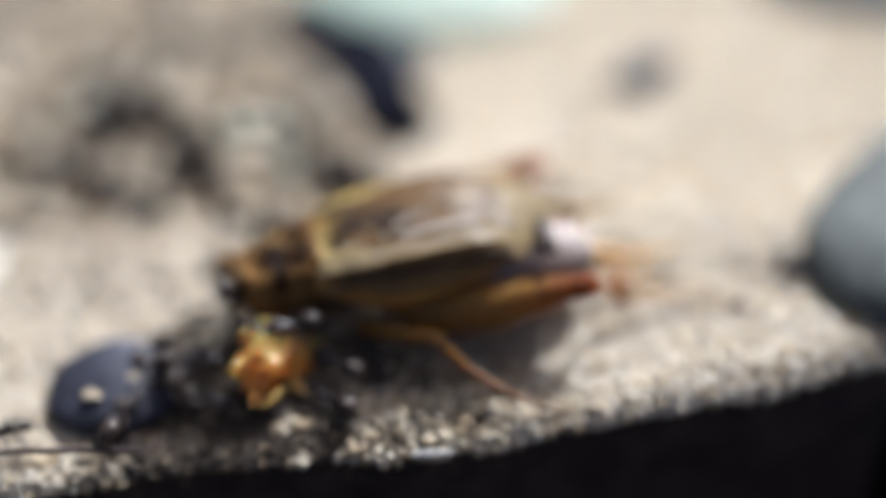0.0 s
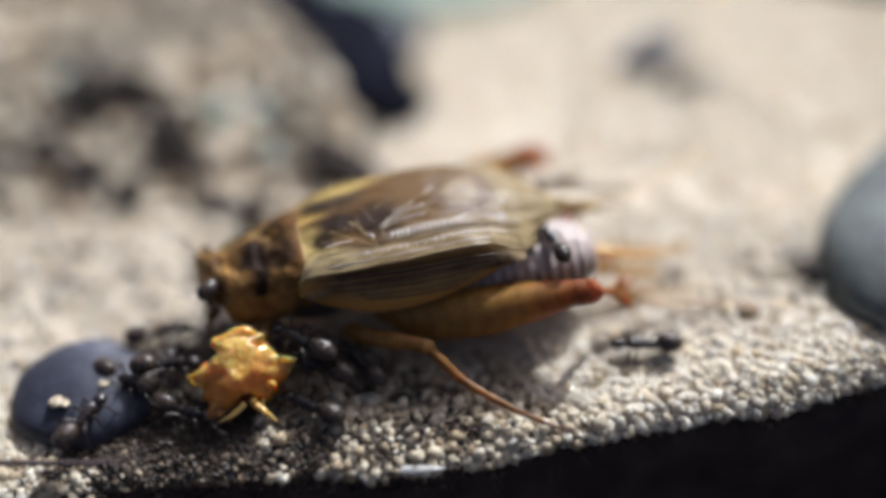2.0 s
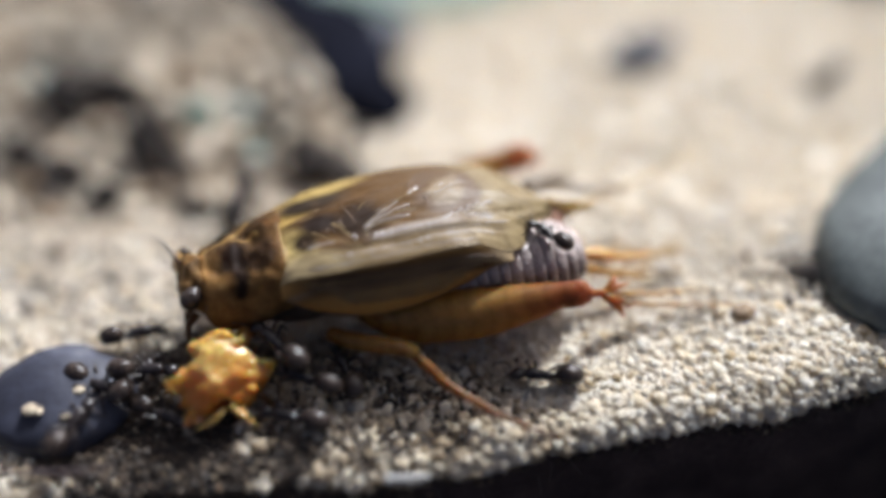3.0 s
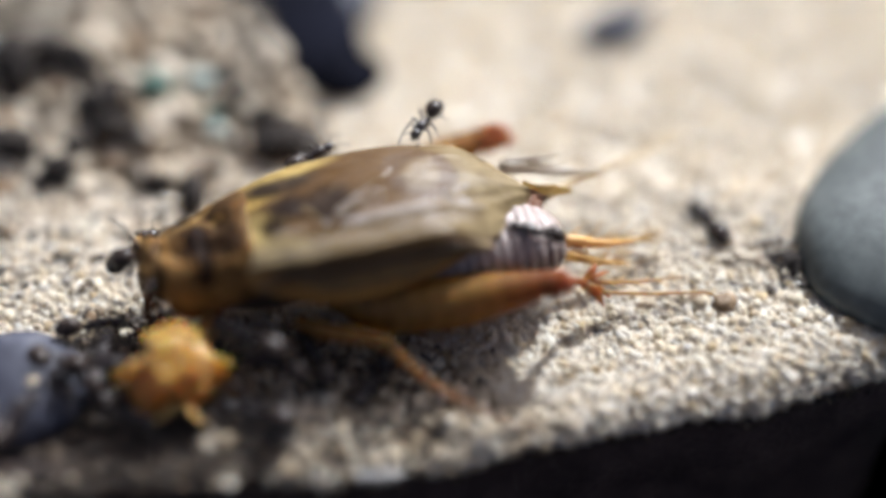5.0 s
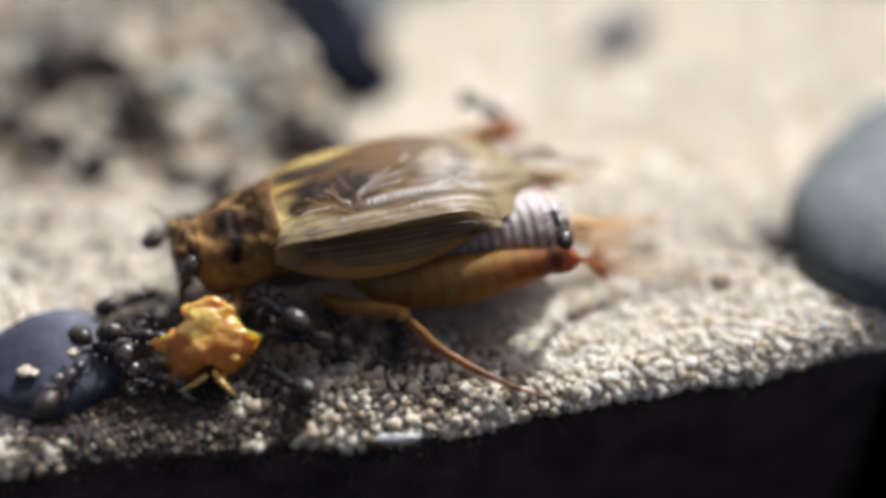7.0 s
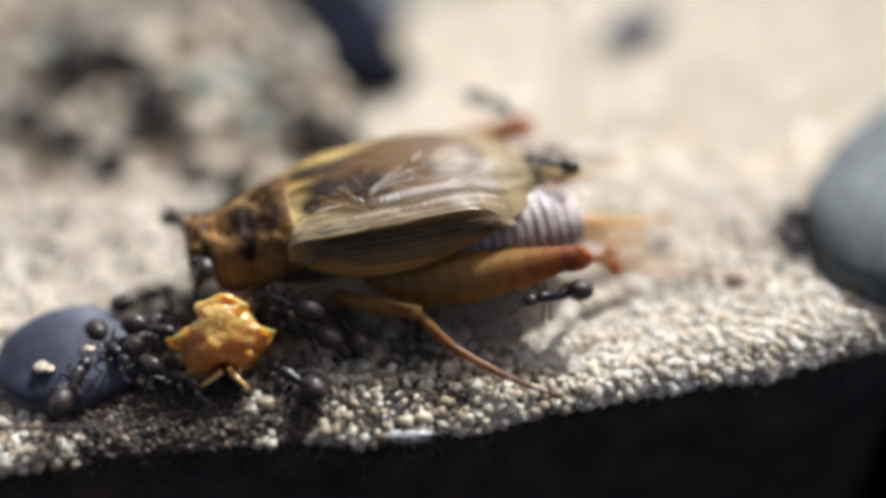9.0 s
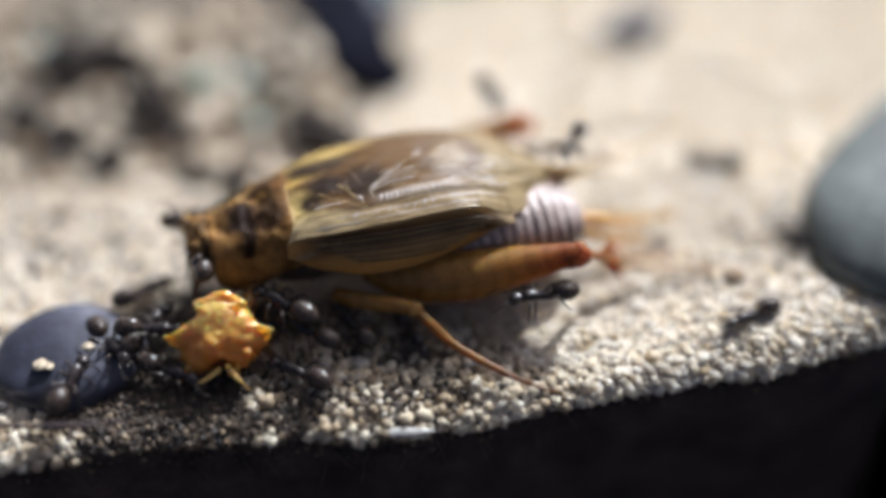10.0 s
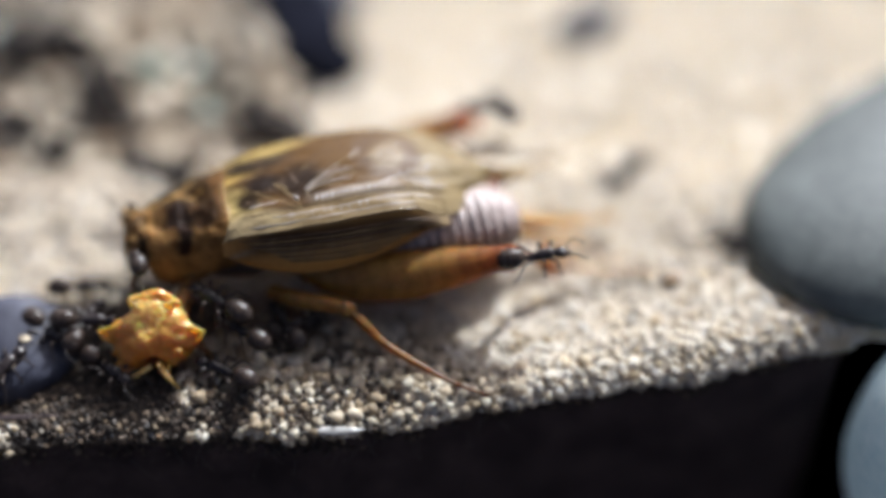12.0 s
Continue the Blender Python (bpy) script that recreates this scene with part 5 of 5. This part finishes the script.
    go("tail_ant", (0, 2.25, 2.48, 4.3, 100.1, 25), (0.5, 2.13, 2.47, 4.3, 101.8, 25), (1, 2.2, 2.12, 4.3, 101.3, 25), (1.5, 2.18, 2.26, 4.3, 101.5, 25), (2, 2.75, 2.16, 4.2, 115.3, 25), (2.5, 3.12, 2.42, 4.3, 134.8, 25), (3.2, 3.02, 2.58, 4.3, 140.3, 25), (4, 2.71, 2.1, 4.1, 157.4, 35), (4.8, 3.37, 2.23, 4, 161.7, 35), (5.2, 3.52, 1.98, 4, 160.9, 35), (5.5, 3.79, 1.9, 4, 158, 35), (5.7, 4.27, 2.5, 4.6, 117, 15), (5.8, 4.24, 3.1, 4.8, 114, 10), (6, 4.2, 3, 4.5, 84.6, 10), (6.2, 4.1, 2.8, 4.5, 80, 10), (6.35, 4.21, 2.79, 4.4, 134.25, 12.5), (6.5, 4.1, 2.6, 4.25, 188.5, 15), (6.6, 3.92, 2.3, 4.3, 165.8, 15), (6.8, 4.25, 1.71, 4.4, 120.9, 20), (7, 4, 1.09, 4.2, 99.1, 30), (7.2, 3.82, 1.16, 4.2, 96.2, 30), (8, 3.63, 3.79, 4.9, 137.7, 0), (8.8, 3.33, 5, 4.65, 165.6, 0), (9.2, 3.63, 4.33, 4.65, 154.9, 0), (9.5, 4.01, 3.98, 4.65, 155.7, 0), (9.8, 4.06, 4.91, 4.65, 201.8, 0), (10, 4.49, 6.16, 4.6, 245.8, 0), (10.2, 3.37, 7.94, 4.2, 192.5, 0), (10.4, 2.68, 7.91, 4.2, 125.2, 0), (11, 2.48, 8.26, 4.2, 125.2, 0), (12, 3.97, 9.37, 4.2, 123.5, 0))
    go("far_leg_ant", (0, -4, 10.5, 0.1, 20, 0), (3.6, -4, 10.5, 0.1, 20, 0), (4, -2.79, 8.96, 3.15, -46.25, 0), (4.4, -1.5, 8.3, 5.3, -112.5, 0), (5, -1.2, 7.95, 5.2, -115.6, 0), (5.5, -1.1, 7.6, 5.2, -107.3, 0), (6, -0.2, 8.2, 5.1, -103.5, 0), (6.5, 0.54, 8.66, 4.6, -86.3, 0), (7, 0.93, 9.53, 4.3, -34.7, 0), (7.2, 1.27, 8.84, 4.3, -43.8, 0), (8.8, 0.72, 9.52, 4.3, -32.3, 0), (9.5, 0.37, 9.86, 4.3, -45.6, 0), (10, 0.63, 10.25, 4.3, -69, 0), (10.4, 2.21, 10.57, 4.3, -94.8, 0), (10.8, 2.17, 10.49, 4.3, -93.2, 0), (11, 2.1, 9.34, 4.3, -149.6, 0), (11.5, 2.3, 9.04, 4.3, -158.7, 0), (12, 3.21, 9.02, 4.3, -186.4, 0))
    go("thigh_ant", (0, 0, 3.5, 0.1, 250, 0), (7.6, 0, 3.2, 0.1, 250, 0), (8.3, 4.32, -0.47, 1.6, 196.2, 0), (8.8, 4.24, -0.77, 1.8, 197.1, 0), (9, 3.43, -1.08, 1.8, 193.3, 0), (9.5, 2.46, -1.57, 1.8, 191.5, 0), (10, 2.79, -1.2, 1.8, 191, 0), (10.2, 3.59, -0.7, 1.8, 192.6, 0), (10.4, 3.98, -0.69, 1.8, 198.2, 0), (10.8, 3.32, -1.04, 1.6, 222.7, 0), (11, 3.86, -1.08, 1, 264.5, 0), (11.2, 3.5, -1.59, 1, 264.4, 0), (11.4, 3.89, -0.79, 0.6, 253.6, 0), (11.55, 4.56, -0.52, 1.6, 308.35, 0), (11.7, 5.23, -0.24, 2.6, 363.1, 0), (12, 5.53, 0.07, 3.2, 372, 0))
    go("rim_ant", (0, -6.5, 10.5, 0.1, 30, 0), (4, -6.5, 10.5, 0.1, 30, 0), (4.8, -6.3, 7.0, 4.2, 39.8, 0), (5.2, -6.05, 6.75, 4.2, 39.9, 0), (5.6, -5.2, 6.85, 4.4, 26.5, 0), (6, -5.1, 7.1, 4.5, 18.2, 0), (6.2, -4.3, 7.4, 4.7, 13, 0), (6.5, -5, 7.5, 4.7, 22.7, 0), (7, -6, 10, 0.1, 60, 0), (8.6, -6, 10, 0.1, 0, 0), (10.2, -6, 10, 0.1, -60, 0), (10.6, -5.21, 5.62, 5.6, -54.8, 0), (10.8, -3.43, 1.81, 6.25, -74.5, 0), (10.95, -3.97, 0.06, 4.4, -98.3, 0), (11.1, -5.13, -0.91, 1, -101.9, 0), (12, -4.88, -1.86, 1, -132.2, 0))
    go("edge_ant", (0, -22.93, -6.42, 0.8, 17.6, 0), (0.8, -22.28, -6.3, 0.8, 16.6, 0), (1.03, -22.65, -6.31, 0.8, 75, 0), (1.27, -23.03, -6.31, 0.8, 133.4, 0), (1.5, -23.4, -6.32, 0.8, 191.8, 0), (5, -21.06, -5.92, 0.8, 191.7, 0), (6.5, -21.75, -6.27, 0.8, 131.8, 0), (8, -22.45, -6.61, 0.8, 71.9, 0), (9.5, -23.14, -6.96, 0.8, 12, 0), (10.2, -20.6, -6.8, 0.8, 18.3, 0), (10.5, -19.61, -6.58, 0.8, 26.9, 0), (10.8, -19.92, -6.64, 0.8, 26.9, 0), (11, -20.41, -6.78, 0.8, 82.17, 0), (11.2, -20.9, -6.91, 0.8, 137.43, 0), (11.4, -21.39, -7.05, 0.8, 192.7, 0), (12, -20.38, -7.43, 0.8, 187.2, 0))
    go("neck_ant", (0, -12.71, 0.83, 3.6, 82.2, 0), (1.5, -11.98, 0.68, 3.6, 68.2, 0), (2.5, -12.09, 0.84, 3.4, 48.6, 0), (3.2, -11.79, 0.58, 3.4, 59.9, 0), (5, -12.99, 1.57, 3.2, 6.9, 0), (5.5, -12.71, 0.98, 3.2, 14.1, 0), (6, -11.67, 1.5, 3.2, 41.7, 0), (6.5, -12.02, 0.92, 3.2, 75.9, 0), (7, -11.94, 0.82, 3.2, 78.1, 0), (9, -12.3, 0.38, 3.2, 100.7, 0), (9.5, -12.32, 0.22, 3.2, 101.3, 0), (10.5, -12.28, 0.02, 3.2, 101.2, 0), (11.5, -12.22, -0.19, 3.2, 99.4, 0), (12, -12.39, 0.18, 3.2, 101.6, 0))
    go("head_ant", (0, -13.65, 3.82, 1.5, 25.5, 0), (1.5, -12.85, 4.85, 2.4, 47.1, 0), (2, -12.48, 6.67, 2.3, -20.35, 0), (2.5, -12.11, 8.49, 2.2, -87.8, 0), (3.2, -11.51, 7.54, 2.2, -88.1, 0), (4.1, -12.67, 5.13, 2.3, -16.25, 0), (5, -13.83, 2.73, 2.4, 55.6, 0), (5.5, -13.5, 2.61, 2.4, 57.3, 0), (6.5, -13.81, 2.75, 2.4, 47.7, 0), (7, -13.78, 2.94, 2.4, 48.1, 0), (9, -13.52, 3.49, 2.4, -0.6, 0), (10.5, -13.44, 3.31, 2.4, 13.2, 0), (11.5, -14.58, 4.2, 2.4, -50.7, 0), (12, -13.42, 6.49, 2.4, -31.5, 0))
    go("sitter_a", (0, -17.32, -5.44, 0.8, 72.83, 0), (1, -17.63, -5.18, 0.8, 68.39, 0), (2, -17.8, -5.16, 0.8, 63.84, 0), (3, -17.16, -5.1, 0.8, 67.43, 0), (4, -17.59, -5.21, 0.8, 62.51, 0), (5, -17.61, -5.07, 0.8, 68.23, 0), (6, -17.45, -5.15, 0.8, 70.07, 0), (7, -17.37, -5.06, 0.8, 66.36, 0), (8, -17.58, -5.07, 0.8, 83.45, 0), (9, -17.59, -5.16, 0.8, 76.92, 0), (10, -17.67, -5.17, 0.8, 76.08, 0), (11, -17.49, -5.12, 0.8, 74.59, 0), (12, -17.9, -5.01, 0.8, 63.18, 0))
    go("sitter_b", (0, -14.61, -2.65, 1.3, 4.5, 0), (1, -14.46, -2.81, 1.3, -0.22, 0), (2, -14.42, -2.51, 1.3, 4.83, 0), (3, -14.39, -2.55, 1.3, -1.84, 0), (4, -14.52, -2.61, 1.3, 3.68, 0), (5, -14.44, -2.77, 1.3, 1.2, 0), (6, -14.71, -2.6, 1.3, 3.04, 0), (7, -14.61, -2.67, 1.3, -7.15, 0), (8, -14.32, -2.92, 1.3, -6.8, 0), (9, -14.32, -2.54, 1.3, -15.51, 0), (10, -14.47, -2.64, 1.3, -4.66, 0), (11, -14.22, -2.82, 1.3, 2.08, 0), (12, -14.54, -2.51, 1.3, -0.55, 0))
    go("sitter_c", (0, -15.54, -0.26, 0.8, 32.57, 0), (1, -15.41, 0.04, 0.8, 28.77, 0), (2, -15.46, -0.13, 0.8, 15.2, 0), (3, -15.6, 0.11, 0.8, 10.58, 0), (4, -15.57, -0.09, 0.8, 22.37, 0), (5, -15.43, -0.2, 0.8, 8.69, 0), (6, -15.5, 0.1, 0.8, 26.1, 0), (7, -15.47, -0.09, 0.8, 22.85, 0), (8, -15.53, 0.05, 0.8, 15.24, 0), (9, -15.48, -0.06, 0.8, 24.6, 0), (10, -15.47, 0.26, 0.8, 31.29, 0), (11, -15.32, -0.29, 0.8, 18.42, 0), (12, -15.57, 0.01, 0.8, 4.85, 0))
    go("sitter_d", (0, -7.83, -4.31, 0.4, 146.19, 0), (1, -8.09, -4.54, 0.4, 155.6, 0), (2, -7.89, -4.19, 0.4, 153.92, 0), (3, -7.88, -4.42, 0.4, 167.62, 0), (4, -7.88, -4.28, 0.4, 147.76, 0), (5, -7.99, -4.54, 0.4, 165.83, 0), (6, -7.89, -4.48, 0.4, 152.13, 0), (7, -7.91, -4.52, 0.4, 148.79, 0), (8, -7.91, -4.14, 0.4, 153.58, 0), (9, -8.04, -4.58, 0.4, 145.95, 0), (10, -7.91, -4.34, 0.4, 155.36, 0), (11, -7.93, -4.43, 0.4, 156.27, 0), (12, -8.15, -4.49, 0.4, 156.08, 0))
    go("sitter_e", (0, -7.63, -2.74, 1.2, 147.47, 0), (1, -7.58, -2.58, 1.2, 150.35, 0), (2, -7.56, -2.58, 1.2, 157.71, 0), (3, -7.34, -2.93, 1.2, 159.2, 0), (4, -7.6, -2.66, 1.2, 159.06, 0), (5, -7.41, -2.56, 1.2, 154.29, 0), (6, -7.35, -2.71, 1.2, 152.21, 0), (7, -7.44, -2.75, 1.2, 168.33, 0), (8, -7.42, -2.42, 1.2, 153.01, 0), (9, -7.59, -2.66, 1.2, 158.34, 0), (10, -7.61, -2.63, 1.2, 153.08, 0), (11, -7.35, -2.76, 1.2, 160.52, 0), (12, -7.62, -2.8, 1.2, 148.23, 0))
    go("sitter_f", (0, -9.9, -1.7, 2.5, 190, 0), (0.5, -10.1, -1.75, 2.5, 200, 0), (1, -10.35, -1.7, 2.5, 215, 0), (1.2, -9.6, -1.6, 2.4, 190, 0), (1.45, -8.4, -1.8, 2, 155, 0), (2.1, -8.4, -1.81, 2, 150, 0), (2.4, -10.5, -1.9, 2.6, 190, 0), (2.6, -10.6, -2.0, 2.6, 200, 0), (2.8, -9.6, -1.8, 2.4, 170, 0), (3, -8.62, -1.74, 2, 137.4, 0), (4, -8.35, -1.83, 2, 157.59, 0), (5, -8.44, -1.93, 2, 152.21, 0), (6, -8.5, -1.85, 2, 149.99, 0), (7, -8.45, -1.85, 2, 143.87, 0), (8, -8.45, -2.09, 2, 148.6, 0), (9, -8.57, -1.7, 2, 158.59, 0), (10, -8.66, -1.81, 2, 148.82, 0), (11, -8.56, -1.77, 2, 146.47, 0), (12, -8.64, -1.86, 2, 148.66, 0))
    go("sitter_g", (0, -5.82, -1.95, 0.6, 124.31, 0), (1, -5.74, -1.94, 0.6, 115.39, 0), (2, -5.84, -1.87, 0.6, 132.21, 0), (3, -5.8, -1.92, 0.6, 114.48, 0), (4, -5.84, -1.52, 0.6, 118.75, 0), (5, -5.81, -1.74, 0.6, 119.72, 0), (6, -5.56, -1.86, 0.6, 125.21, 0), (7, -5.81, -1.73, 0.6, 111.76, 0), (8, -5.62, -1.81, 0.6, 120.24, 0), (9, -5.94, -1.89, 0.6, 123.95, 0), (10, -5.71, -1.71, 0.6, 128.46, 0), (11, -5.74, -1.8, 0.6, 125.86, 0), (12, -5.76, -1.81, 0.6, 125.08, 0))
    go("sitter_h", (0, -16.29, -2.87, 0.8, -38.69, 0), (1, -16.35, -2.67, 0.8, -37.67, 0), (2, -16.45, -2.92, 0.8, -27.64, 0), (3, -16.66, -2.86, 0.8, -27.85, 0), (4, -16.54, -2.72, 0.8, -32.45, 0), (5, -16.51, -2.88, 0.8, -46.94, 0), (6, -16.51, -2.68, 0.8, -42.46, 0), (7, -16.22, -2.91, 0.8, -29.24, 0), (8, -16.43, -3.17, 0.8, -40.21, 0), (9, -16.42, -3.04, 0.8, -45.63, 0), (10, -16.4, -2.98, 0.8, -48.07, 0), (11, -16.52, -2.8, 0.8, -39.52, 0), (12, -16.33, -2.72, 0.8, -35.97, 0))
    go("sitter_i", (0, -14.85, -2.48, 0.9, 68.62, 0), (1, -14.6, -2.29, 0.9, 72.63, 0), (2, -14.76, -2.28, 0.9, 65.5, 0), (3, -14.75, -2.48, 0.9, 57.79, 0), (4, -14.77, -2.45, 0.9, 62.09, 0), (5, -14.63, -2.33, 0.9, 89.2, 0), (6, -14.6, -2.4, 0.9, 74.25, 0), (7, -14.67, -2.4, 0.9, 76.52, 0), (8, -14.8, -2.69, 0.9, 74.36, 0), (9, -14.78, -2.14, 0.9, 64.25, 0), (10, -14.85, -2.13, 0.9, 61.27, 0), (11, -14.69, -2.15, 0.9, 69.6, 0), (12, -14.72, -2.31, 0.9, 74.67, 0))
    go("sitter_j", (0, -13.69, -4.23, 0.3, -17.56, 0), (1, -13.31, -4.34, 0.3, -28, 0), (2, -13.5, -4.35, 0.3, -19.58, 0), (3, -13.57, -4.16, 0.3, -26.2, 0), (4, -13.6, -4.61, 0.3, -27.83, 0), (5, -13.41, -4.38, 0.3, -26.51, 0), (6, -13.74, -4.23, 0.3, -20.35, 0), (7, -13.73, -4.22, 0.3, -19.78, 0), (8, -13.5, -4.38, 0.3, -9.43, 0), (9, -13.54, -4.31, 0.3, -25.23, 0), (10, -13.62, -4.2, 0.3, -23.48, 0), (11, -13.46, -4.23, 0.3, -12.17, 0), (12, -13.49, -4.31, 0.3, -34.97, 0))
    # the ants tug at the torn piece
    walk(piece, [(t, at(-11.3 + x, -3.0 + y, 0.05, a, b, c)) for t, x, y, a, b, c in (
        (0, 0.5, 0.1, -6, 10, 26), (0.5, 0.5, 0.1, -6, 9, 24), (1.0, 0.45, 0.05, -3, 4, 14), (1.5, 0.4, 0.1, 0, 0, 4), (2.0, 0.25, 0.0, -3, 2, 8), (2.5, 0.2, -0.1, -5, 6, 14), (3.2, 0.1, 0, -4, 4, 10),
        (4.8, -0.1, 0, 0, 2, 4), (5.5, -0.2, 0, 0, 0, 0), (6.5, 0, 0, 0, 0, -3), (7.2, 0, 0, 0, 0, -2), (9, 0, 0, 0, 0, 0), (9.5, 0, 0, 0, 0, 0), (10.5, 0, 0.1, 2, -3, -4), (12, -0.1, 0, 2, 0, -4))])


motions()
